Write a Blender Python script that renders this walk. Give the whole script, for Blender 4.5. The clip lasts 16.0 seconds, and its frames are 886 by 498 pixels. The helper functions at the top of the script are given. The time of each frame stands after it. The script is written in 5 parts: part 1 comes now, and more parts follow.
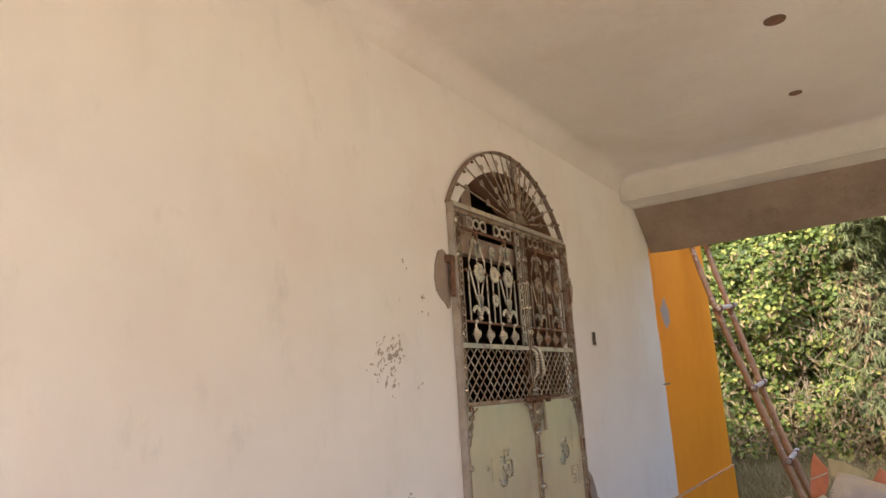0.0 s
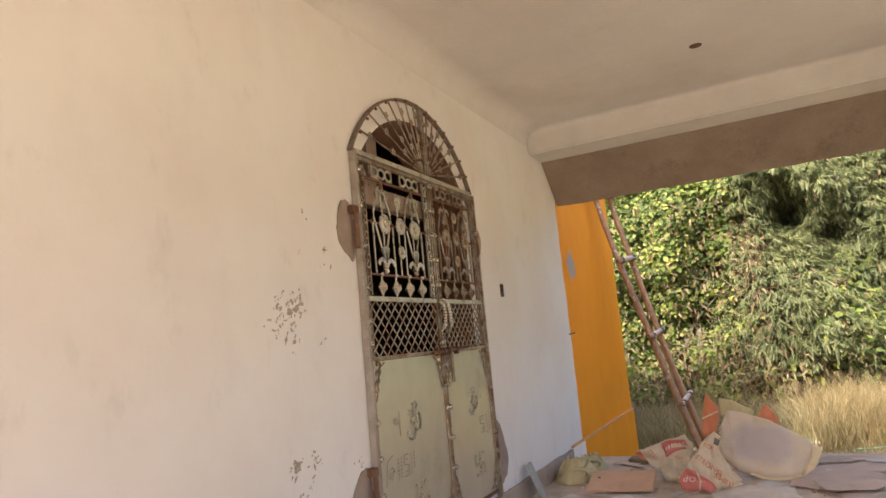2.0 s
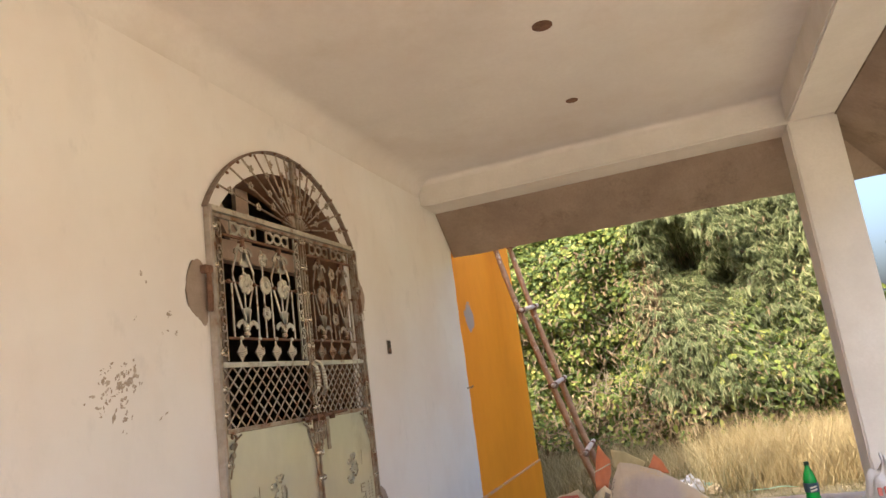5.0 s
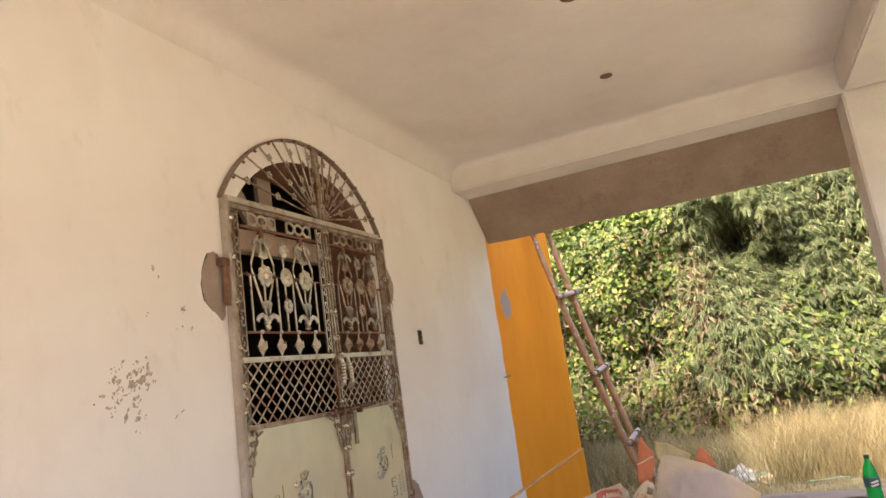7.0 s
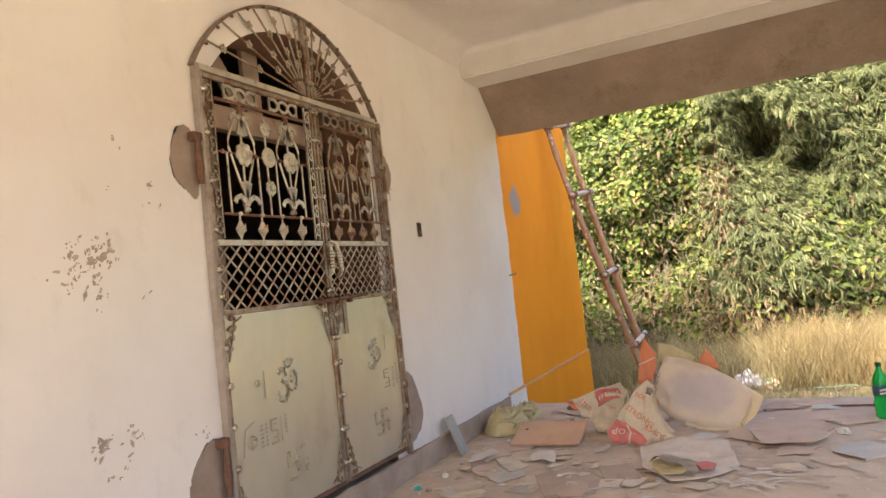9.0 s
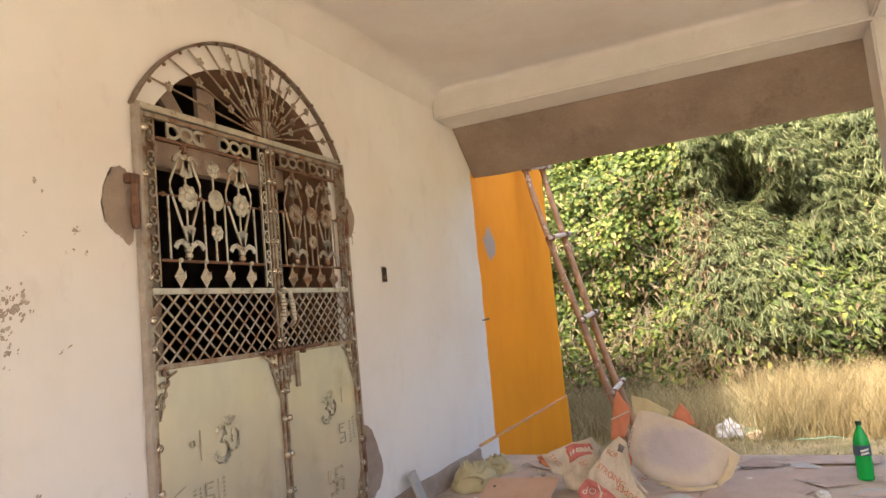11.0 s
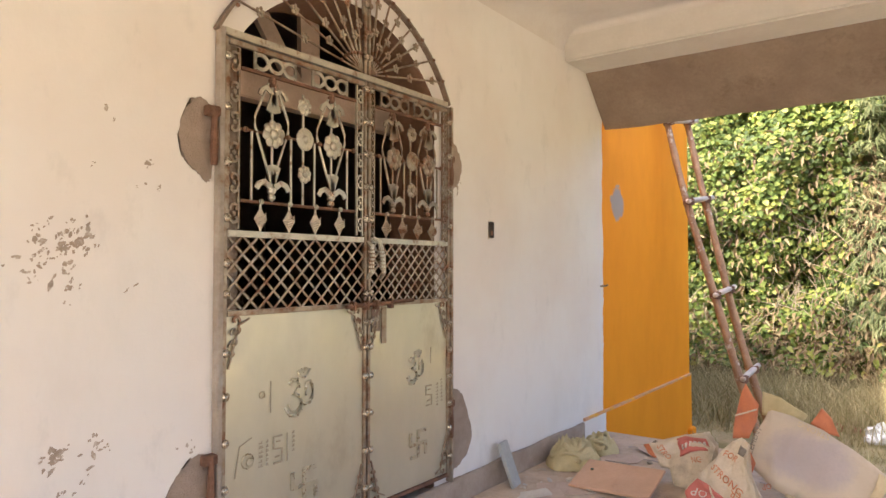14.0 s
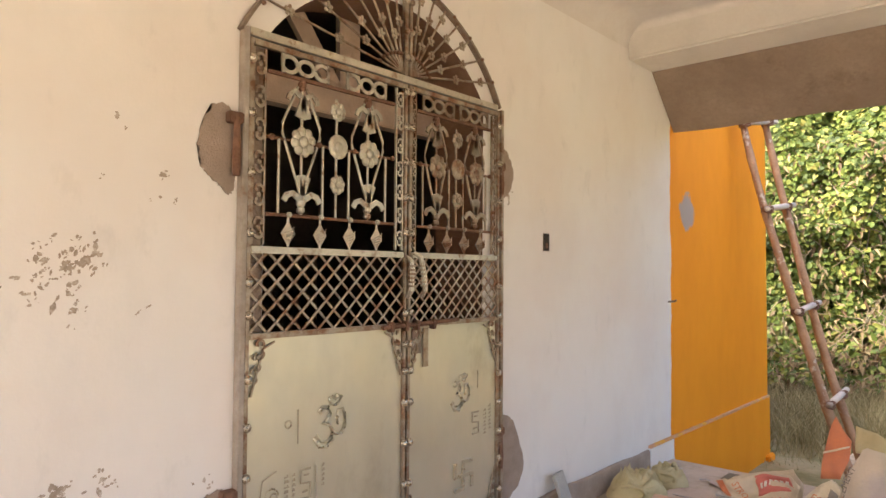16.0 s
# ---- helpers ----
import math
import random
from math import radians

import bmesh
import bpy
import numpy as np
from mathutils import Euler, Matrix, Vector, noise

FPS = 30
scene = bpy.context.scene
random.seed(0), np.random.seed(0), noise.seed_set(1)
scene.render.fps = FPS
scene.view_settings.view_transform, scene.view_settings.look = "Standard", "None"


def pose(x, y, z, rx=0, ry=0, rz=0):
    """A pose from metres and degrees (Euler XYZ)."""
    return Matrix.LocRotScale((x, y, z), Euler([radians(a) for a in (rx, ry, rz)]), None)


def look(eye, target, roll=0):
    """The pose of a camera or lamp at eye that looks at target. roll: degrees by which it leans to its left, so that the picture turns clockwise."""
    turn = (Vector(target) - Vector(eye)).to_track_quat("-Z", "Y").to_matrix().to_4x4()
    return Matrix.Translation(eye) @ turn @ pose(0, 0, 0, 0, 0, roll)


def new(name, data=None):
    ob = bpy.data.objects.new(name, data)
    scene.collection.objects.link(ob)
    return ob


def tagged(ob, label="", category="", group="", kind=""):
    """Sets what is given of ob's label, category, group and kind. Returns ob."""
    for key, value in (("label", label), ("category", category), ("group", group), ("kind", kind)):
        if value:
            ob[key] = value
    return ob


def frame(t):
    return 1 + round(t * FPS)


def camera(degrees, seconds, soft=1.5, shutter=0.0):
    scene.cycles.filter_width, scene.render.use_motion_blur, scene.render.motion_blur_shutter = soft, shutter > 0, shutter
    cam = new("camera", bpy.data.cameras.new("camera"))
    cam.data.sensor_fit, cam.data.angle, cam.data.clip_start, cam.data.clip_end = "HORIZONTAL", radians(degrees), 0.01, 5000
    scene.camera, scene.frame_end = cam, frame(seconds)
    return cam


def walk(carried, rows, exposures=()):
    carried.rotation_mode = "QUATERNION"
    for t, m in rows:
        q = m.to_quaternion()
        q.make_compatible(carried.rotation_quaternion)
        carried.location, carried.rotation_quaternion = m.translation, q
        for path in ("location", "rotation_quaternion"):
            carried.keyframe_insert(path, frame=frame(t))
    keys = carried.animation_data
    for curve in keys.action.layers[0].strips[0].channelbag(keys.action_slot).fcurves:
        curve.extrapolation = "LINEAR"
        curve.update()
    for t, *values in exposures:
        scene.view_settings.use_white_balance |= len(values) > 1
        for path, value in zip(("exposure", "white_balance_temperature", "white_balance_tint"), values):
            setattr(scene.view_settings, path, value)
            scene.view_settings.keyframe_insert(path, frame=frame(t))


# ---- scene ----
cam = camera(67.0, 16.0)
PATH = [
    (0, (1.954, -3.076, 1.245), (0.88, -1.443, 1.669), -3.5),
    (0.5, (1.944, -3.036, 1.225), (0.951, -1.342, 1.603), -4.2),
    (1, (1.937, -3.011, 1.209), (0.987, -1.286, 1.558), -5.0),
    (1.5, (1.934, -2.98, 1.196), (0.986, -1.245, 1.501), -5.3),
    (2, (1.924, -2.949, 1.222), (1.054, -1.17, 1.505), -5.4),
    (2.5, (1.924, -2.894, 1.211), (1.194, -1.05, 1.472), -6.2),
    (3, (1.918, -2.853, 1.198), (1.28, -0.978, 1.479), -6.5),
    (3.5, (1.981, -2.803, 1.218), (1.391, -0.929, 1.594), -6.9),
    (6, (2.185, -2.636, 1.274), (1.441, -0.822, 1.669), -7.8),
    (6.5, (2.189, -2.582, 1.282), (1.391, -0.786, 1.653), -7.6),
    (7, (2.187, -2.506, 1.293), (1.417, -0.698, 1.666), -8.0),
    (7.5, (2.247, -2.504, 1.243), (1.463, -0.696, 1.585), -8.2),
    (8, (2.218, -2.41, 1.224), (1.381, -0.616, 1.511), -7.2),
    (8.5, (2.193, -2.307, 1.209), (1.315, -0.521, 1.415), -6.6),
    (9, (2.204, -2.22, 1.218), (1.332, -0.422, 1.315), -6.2),
    (9.5, (2.222, -2.149, 1.265), (1.424, -0.32, 1.402), -6.6),
    (12, (2.287, -1.865, 1.289), (1.367, -0.1, 1.481), -2.9),
    (12.5, (2.252, -1.778, 1.283), (1.23, -0.061, 1.38), -2.6),
    (13, (2.277, -1.711, 1.349), (1.206, -0.024, 1.417), -1.4),
    (13.5, (2.276, -1.665, 1.333), (1.132, -0.027, 1.411), -1.0),
    (14, (2.244, -1.598, 1.361), (1.063, 0.015, 1.419), -0.0),
    (14.5, (2.236, -1.539, 1.364), (1.052, 0.071, 1.442), 0.3),
    (15, (2.209, -1.471, 1.375), (0.995, 0.116, 1.468), 0.9),
    (15.5, (2.185, -1.394, 1.347), (0.931, 0.16, 1.461), 0.3),
    (16, (2.144, -1.326, 1.416), (0.814, 0.166, 1.49), 0.4),
]
walk(cam, [(t, look(eye, target, roll)) for t, eye, target, roll in PATH], [(0, 1.69, 5700, 10), (1, 1.62, 5850, 10), (2, 1.82, 5850, 10), (3.5, 1.93, 5850, 10), (6, 1.88, 5850, 10), (7, 2.04, 5850, 10), (9, 2.10, 5950, 10), (12, 2.14, 5900, 10), (13, 2.36, 5780, 10), (15, 2.16, 5850, 10), (16, 2.22, 5950, 10)])

# ---- world, sun ----
world = bpy.data.worlds.new("world")
scene.world = world
world.use_nodes = True
SUN_DIR = Vector((0.45, 0.85, -1.0)).normalized()
_n = world.node_tree.nodes
_sky = _n.new("ShaderNodeTexSky")
_sky.sky_type, _sky.sun_disc = "NISHITA", False
_sky.sun_elevation = math.asin(-SUN_DIR.z)
_sky.sun_rotation = math.atan2(-SUN_DIR.x, -SUN_DIR.y)
_sky.dust_density, _sky.air_density = 9.0, 1.0
world.node_tree.links.new(_sky.outputs[0], _n["Background"].inputs[0])
_n["Background"].inputs[1].default_value = 0.15
sun = new("sun", bpy.data.lights.new("sun", "SUN"))
sun.data.energy, sun.data.angle, sun.data.color = 2.0, radians(0.6), (1.0, 0.9, 0.74)
sun.matrix_world = look((0, 0, 30), Vector((0, 0, 30)) + SUN_DIR)


# ---- materials ----
def ramp(nt, src, stops):
    r = nt.nodes.new("ShaderNodeValToRGB")
    while len(r.color_ramp.elements) < len(stops):
        r.color_ramp.elements.new(0.5)
    for e, (p, c) in zip(r.color_ramp.elements, stops):
        e.position = p
        e.color = (*c, 1) if isinstance(c, tuple) else (c, c, c, 1)
    nt.links.new(src, r.inputs[0])
    return r.outputs[0]


def tex_noise(nt, scale, detail=4, rough=0.6, stretch=(1, 1, 1), coord="Object"):
    tc = nt.nodes.new("ShaderNodeTexCoord")
    mp = nt.nodes.new("ShaderNodeMapping")
    mp.inputs["Scale"].default_value = stretch
    nz = nt.nodes.new("ShaderNodeTexNoise")
    nz.inputs["Scale"].default_value, nz.inputs["Detail"].default_value, nz.inputs["Roughness"].default_value = scale, detail, rough
    nt.links.new(tc.outputs[coord], mp.inputs[0])
    nt.links.new(mp.outputs[0], nz.inputs["Vector"])
    return nz.outputs[0]


def mixed(nt, fac, a, b, mode="MIX"):
    m = nt.nodes.new("ShaderNodeMix")
    m.data_type, m.blend_type = "RGBA", mode
    for sock, v in ((m.inputs[0], fac), (m.inputs[6], a), (m.inputs[7], b)):
        if isinstance(v, bpy.types.NodeSocket):
            nt.links.new(v, sock)
        elif isinstance(v, tuple):
            sock.default_value = (*v, 1)
        else:
            sock.default_value = v
    return m.outputs[2]


def material(name, base, dark, scale=6.0, fine=60.0, rough=0.7, metal=0.0, bump=0.2, stain=None, stain_at=(0.55, 0.7),
             stain_scale=4.0, stretch=(1, 1, 1), vary=0.0, spec=0.4):
    """Two scales of noise between base and dark, and stains over them."""
    m = bpy.data.materials.new(name)
    m.use_nodes = True
    nt = m.node_tree
    b = nt.nodes["Principled BSDF"]
    big = tex_noise(nt, scale, 5, 0.65, stretch)
    small = tex_noise(nt, fine, 3, 0.6, stretch)
    col = mixed(nt, ramp(nt, big, [(0.35, 0.0), (0.68, 1.0)]), base, dark)
    col = mixed(nt, ramp(nt, small, [(0.4, 0.0), (0.75, 0.35)]), col, dark)
    if stain:
        s = tex_noise(nt, stain_scale, 8, 0.7, stretch)
        col = mixed(nt, ramp(nt, s, [(stain_at[0], 0.0), (stain_at[1], 1.0)]), col, stain)
    if vary:
        oi = nt.nodes.new("ShaderNodeObjectInfo")
        v = ramp(nt, oi.outputs["Random"], [(0.0, 1.0 - vary), (1.0, 1.0)])
        col = mixed(nt, 1.0, col, v, "MULTIPLY")
    nt.links.new(col, b.inputs["Base Color"])
    b.inputs["Roughness"].default_value, b.inputs["Metallic"].default_value = rough, metal
    b.inputs["Specular IOR Level"].default_value = spec
    rr = ramp(nt, small, [(0.3, max(0.05, rough - 0.12)), (0.7, min(1.0, rough + 0.1))])
    nt.links.new(rr, b.inputs["Roughness"])
    if bump:
        bp = nt.nodes.new("ShaderNodeBump")
        bp.inputs["Strength"].default_value, bp.inputs["Distance"].default_value = bump, 0.01
        nt.links.new(small, bp.inputs["Height"])
        nt.links.new(bp.outputs[0], b.inputs["Normal"])
    return m


def wall_paint():
    """White distemper with faint streaks and stains up to y 3.79, orange paint beyond a brushed, uneven edge."""
    m = bpy.data.materials.new("wall_paint")
    m.use_nodes = True
    nt = m.node_tree
    b = nt.nodes["Principled BSDF"]
    L = nt.links
    streak = tex_noise(nt, 2.6, 6, 0.65, (1, 1.3, 0.6))
    blot = tex_noise(nt, 1.1, 4, 0.6)
    fine = tex_noise(nt, 45, 4, 0.7)
    white = mixed(nt, ramp(nt, streak, [(0.52, 0.0), (0.82, 0.35)]), (0.81, 0.77, 0.73), (0.62, 0.59, 0.55))
    white = mixed(nt, ramp(nt, blot, [(0.4, 0.0), (0.7, 0.75)]), white, (0.75, 0.67, 0.61))
    tcs = nt.nodes.new("ShaderNodeTexCoord")
    sp = nt.nodes.new("ShaderNodeSeparateXYZ")
    L.new(tcs.outputs["Object"], sp.inputs[0])
    # grey rain-damp patches with soft edges
    g = tex_noise(nt, 4.0, 5, 0.7, (1, 1.3, 0.7))
    white = mixed(nt, ramp(nt, g, [(0.58, 0.0), (0.80, 0.42)]), white, (0.52, 0.49, 0.46))
    orange = mixed(nt, ramp(nt, streak, [(0.4, 0.0), (0.75, 1.0)]), (0.87, 0.325, 0.012), (0.80, 0.285, 0.010))
    edge = tex_noise(nt, 3.0, 4, 0.6)
    add = nt.nodes.new("ShaderNodeMath")
    add.operation = "MULTIPLY_ADD"
    L.new(edge, add.inputs[0])
    add.inputs[1].default_value = 0.10
    L.new(sp.outputs[1], add.inputs[2])
    sel = nt.nodes.new("ShaderNodeMath")
    sel.operation = "GREATER_THAN"
    L.new(add.outputs[0], sel.inputs[0])
    sel.inputs[1].default_value = 3.84
    col = mixed(nt, sel.outputs[0], white, orange)
    # scuffed grey patch in the orange paint
    wob = tex_noise(nt, 14, 4, 0.6)
    vm = nt.nodes.new("ShaderNodeVectorMath")
    vm.operation = "SUBTRACT"
    L.new(tcs.outputs["Object"], vm.inputs[0])
    vm.inputs[1].default_value = (0, 4.13, 1.94)
    sc = nt.nodes.new("ShaderNodeVectorMath")
    sc.operation = "MULTIPLY"
    L.new(vm.outputs[0], sc.inputs[0])
    sc.inputs[1].default_value = (0, 3.9, 4.2)
    ln = nt.nodes.new("ShaderNodeVectorMath")
    ln.operation = "LENGTH"
    L.new(sc.outputs[0], ln.inputs[0])
    ad = nt.nodes.new("ShaderNodeMath")
    ad.operation = "MULTIPLY_ADD"
    L.new(wob, ad.inputs[0])
    ad.inputs[1].default_value = 0.7
    L.new(ln.outputs["Value"], ad.inputs[2])
    patch = ramp(nt, ad.outputs[0], [(0.0, 1.0), (0.88, 0.9), (1.0, 0.0)])
    col = mixed(nt, patch, col, (0.36, 0.33, 0.32))
    L.new(col, b.inputs["Base Color"])
    b.inputs["Roughness"].default_value = 0.75
    b.inputs["Specular IOR Level"].default_value = 0.25
    bp = nt.nodes.new("ShaderNodeBump")
    bp.inputs["Strength"].default_value, bp.inputs["Distance"].default_value = 0.25, 0.006
    rel = mixed(nt, 0.5, fine, streak)
    L.new(rel, bp.inputs["Height"])
    L.new(bp.outputs[0], b.inputs["Normal"])
    return m


def leaf_material(name, stops, trans=0.35):
    m = bpy.data.materials.new(name)
    m.use_nodes = True
    nt = m.node_tree
    b = nt.nodes["Principled BSDF"]
    geo = nt.nodes.new("ShaderNodeNewGeometry")
    col = ramp(nt, geo.outputs["Random Per Island"], stops)
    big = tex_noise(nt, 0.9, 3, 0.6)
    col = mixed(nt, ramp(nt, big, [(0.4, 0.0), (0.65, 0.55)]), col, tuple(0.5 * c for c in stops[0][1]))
    nt.links.new(col, b.inputs["Base Color"])
    b.inputs["Roughness"].default_value = 0.5
    b.inputs["Specular IOR Level"].default_value = 0.22
    t = nt.nodes.new("ShaderNodeBsdfTranslucent")
    nt.links.new(col, t.inputs[0])
    mx = nt.nodes.new("ShaderNodeMixShader")
    mx.inputs[0].default_value = trans
    nt.links.new(b.outputs[0], mx.inputs[1])
    nt.links.new(t.outputs[0], mx.inputs[2])
    nt.links.new(mx.outputs[0], nt.nodes["Material Output"].inputs[0])
    return m


M_WALL = wall_paint()
M_WHITE = material("white_distemper", (0.78, 0.73, 0.67), (0.66, 0.61, 0.55), 1.6, 50, 0.75, bump=0.15, stain=(0.6, 0.52, 0.45), stain_at=(0.55, 0.9), stain_scale=1.3)
M_CEIL = material("ceiling_plaster", (0.76, 0.71, 0.66), (0.67, 0.61, 0.56), 0.9, 35, 0.85, bump=0.1, stain=(0.55, 0.46, 0.37), stain_at=(0.5, 0.95), stain_scale=0.8)
M_RAW = material("raw_cement_plaster", (0.36, 0.27, 0.20), (0.25, 0.18, 0.13), 2.2, 40, 0.9, bump=0.5, stain=(0.17, 0.12, 0.08), stain_at=(0.55, 0.75), stain_scale=2.6)
M_REVEAL = material("red_brown_raw_plaster", (0.34, 0.20, 0.13), (0.25, 0.14, 0.09), 3, 40, 0.9, bump=0.5)
M_BARE = material("bare_plaster_patch", (0.40, 0.31, 0.25), (0.30, 0.23, 0.18), 9, 120, 0.95, bump=0.6)
M_FLOOR = material("dusty_cement_floor", (0.66, 0.53, 0.40), (0.52, 0.40, 0.29), 3.5, 35, 0.9, bump=0.6, stain=(0.36, 0.27, 0.19), stain_at=(0.5, 0.72), stain_scale=2.6)
M_SKIRT = material("grey_cement_skirting", (0.47, 0.37, 0.29), (0.34, 0.26, 0.20), 5, 60, 0.9, bump=0.5)
M_GROUND = material("dry_earth", (0.34, 0.28, 0.19), (0.24, 0.20, 0.13), 0.7, 14, 0.95, bump=0.7, stain=(0.16, 0.19, 0.06), stain_at=(0.5, 0.7), stain_scale=1.1)
_nt = M_GROUND.node_tree                # grassy brown soil beyond the porch, bare pale earth elsewhere
_tc = _nt.nodes.new("ShaderNodeTexCoord")
_sp = _nt.nodes.new("ShaderNodeSeparateXYZ")
_nt.links.new(_tc.outputs["Object"], _sp.inputs[0])
_mr = _nt.nodes.new("ShaderNodeMapRange")
_mr.inputs["From Min"].default_value, _mr.inputs["From Max"].default_value = 3.4, 4.4
_nt.links.new(_sp.outputs[1], _mr.inputs["Value"])
_old = _nt.nodes["Principled BSDF"].inputs["Base Color"].links[0].from_socket
_turf = mixed(_nt, ramp(_nt, tex_noise(_nt, 2.2, 6, 0.7), [(0.4, 0.0), (0.6, 1.0)]), (0.20, 0.17, 0.07), (0.34, 0.26, 0.14))
_nt.links.new(mixed(_nt, _mr.outputs[0], _old, _turf), _nt.nodes["Principled BSDF"].inputs["Base Color"])
# inner room plaster, its want of light put into the colour
M_ROOMSHADE = material("plaster_darkened_as_unlit", (0.20, 0.16, 0.13), (0.12, 0.10, 0.08), 2, 30, 0.9, bump=0.2)
M_STEEL = material("weathered_steel", (0.47, 0.41, 0.33), (0.31, 0.24, 0.17), 14, 90, 0.42, metal=0.7, bump=0.25, stain=(0.25, 0.13, 0.075), stain_at=(0.47, 0.62), stain_scale=12)
M_STUD = material("polished_steel_stud", (0.62, 0.56, 0.46), (0.40, 0.33, 0.25), 20, 90, 0.28, metal=0.9, bump=0.05)
M_POST = material("whitewashed_steel_post", (0.43, 0.38, 0.33), (0.29, 0.24, 0.19), 7, 60, 0.7, metal=0.1, bump=0.3, stain=(0.26, 0.15, 0.09), stain_at=(0.58, 0.72), stain_scale=7)
# darker tone for the marks stamped in the panels
M_STAMP = material("dark_stamped_mark", (0.36, 0.31, 0.22), (0.48, 0.43, 0.32), 20, 90, 0.6, bump=0)
M_STEEL_LIGHT = material("light_steel", (0.66, 0.62, 0.52), (0.5, 0.46, 0.37), 12, 90, 0.4, metal=0.6, bump=0.2, stain=(0.26, 0.13, 0.07), stain_at=(0.53, 0.68), stain_scale=13)
M_RUST = material("rust", (0.25, 0.13, 0.08), (0.13, 0.07, 0.045), 18, 110, 0.85, metal=0.15, bump=0.7)
# panel steel toned darker, standing in for the shading of the relief
M_EMBOSS = material("embossed_steel_darkened", (0.62, 0.58, 0.45), (0.52, 0.48, 0.37), 6, 50, 0.32, metal=0.75, bump=0.1)
M_PANEL = material("stainless_panel", (0.68, 0.65, 0.53), (0.60, 0.57, 0.46), 1.8, 9, 0.40, metal=0.7, bump=0.015, stain=(0.40, 0.35, 0.25), stain_at=(0.58, 0.85), stain_scale=2.4, stretch=(1, 1, 0.6))
M_BAND = material("dark_steel_band", (0.30, 0.24, 0.19), (0.20, 0.14, 0.10), 14, 90, 0.6, metal=0.4, bump=0.4, stain=(0.20, 0.10, 0.06), stain_at=(0.5, 0.65), stain_scale=8)
M_BAMBOO = material("weathered_bamboo", (0.42, 0.26, 0.15), (0.25, 0.14, 0.08), 9, 70, 0.7, bump=0.4, stain=(0.55, 0.45, 0.36), stain_at=(0.6, 0.66), stain_scale=9)
M_RUNG = material("pale_pole", (0.60, 0.53, 0.47), (0.42, 0.35, 0.30), 9, 60, 0.7, bump=0.3)
M_ROPE = material("brown_rope", (0.22, 0.11, 0.07), (0.13, 0.07, 0.05), 30, 200, 0.95, bump=0.8)
M_SACK = material("cement_sack_paper", (0.72, 0.60, 0.43), (0.60, 0.49, 0.35), 7, 60, 0.8, bump=0.4, stain=(0.46, 0.37, 0.28), stain_at=(0.50, 0.72), stain_scale=6)
M_SACKGREY = material("cement_stained_inside", (0.56, 0.46, 0.41), (0.48, 0.40, 0.36), 2.5, 50, 0.85, bump=0.3, stain=(0.50, 0.42, 0.31), stain_at=(0.6, 0.75), stain_scale=3)
M_SACKRIM = material("ochre_sack_edge", (0.74, 0.59, 0.35), (0.62, 0.48, 0.29), 6, 60, 0.8, bump=0.3)
_nt = M_SACKGREY.node_tree               # grey cement bloom in the middle, ochre paper round it
_tc = _nt.nodes.new("ShaderNodeTexCoord")
_mp = _nt.nodes.new("ShaderNodeMapping")
_mp.inputs["Location"].default_value = (-4.27, 0.0, -1.02)
_mp.inputs["Scale"].default_value = (2.6, 0.0, 4.0)
_nt.links.new(_tc.outputs["Object"], _mp.inputs[0])
_ln = _nt.nodes.new("ShaderNodeVectorMath")
_ln.operation = "LENGTH"
_nt.links.new(_mp.outputs[0], _ln.inputs[0])
_ma = _nt.nodes.new("ShaderNodeMath")
_ma.operation = "MULTIPLY_ADD"
_nt.links.new(tex_noise(_nt, 6, 6, 0.7), _ma.inputs[0])
_ma.inputs[1].default_value = 0.6
_nt.links.new(_ln.outputs["Value"], _ma.inputs[2])
_old = _nt.nodes["Principled BSDF"].inputs["Base Color"].links[0].from_socket
_nt.links.new(mixed(_nt, ramp(_nt, _ma.outputs[0], [(0.75, 0.0), (1.0, 0.6)]), _old, (0.74, 0.60, 0.40)), _nt.nodes["Principled BSDF"].inputs["Base Color"])
M_RED = material("faded_red_print", (0.66, 0.19, 0.15), (0.55, 0.18, 0.14), 9, 80, 0.7, bump=0.1)
M_ORANGERED = material("orange_red_print", (0.66, 0.22, 0.09), (0.55, 0.19, 0.10), 9, 80, 0.7, bump=0.1)
M_PRINT = material("dark_print", (0.20, 0.17, 0.15), (0.3, 0.25, 0.2), 9, 80, 0.8, bump=0.0)
# near-black for the shade inside the switch box
M_HOLLOWSHADE = material("hollow_shade", (0.05, 0.038, 0.03), (0.03, 0.022, 0.018), 9, 80, 0.9, bump=0.2)
M_PALE = material("pale_print", (0.75, 0.68, 0.58), (0.6, 0.55, 0.47), 9, 80, 0.8, bump=0.0)
M_CLOTH = material("khaki_cloth", (0.66, 0.55, 0.30), (0.53, 0.43, 0.23), 7, 200, 0.9, bump=0.5)
M_CARD = material("brown_cardboard", (0.68, 0.52, 0.40), (0.57, 0.42, 0.32), 5, 60, 0.85, bump=0.3, vary=0.3, stain=(0.26, 0.18, 0.13), stain_at=(0.6, 0.8))
M_TERRA = material("orange_brown_board", (0.66, 0.42, 0.27), (0.57, 0.35, 0.22), 4, 60, 0.8, bump=0.3, stain=(0.3, 0.18, 0.12), stain_at=(0.62, 0.8))
M_PAPER = material("dusty_paper", (0.76, 0.65, 0.52), (0.63, 0.53, 0.42), 8, 60, 0.85, bump=0.3, vary=0.35)
M_PLASTICSHEET = material("pale_plastic_sheet", (0.70, 0.65, 0.57), (0.58, 0.52, 0.45), 8, 60, 0.75, bump=0.3, vary=0.2)
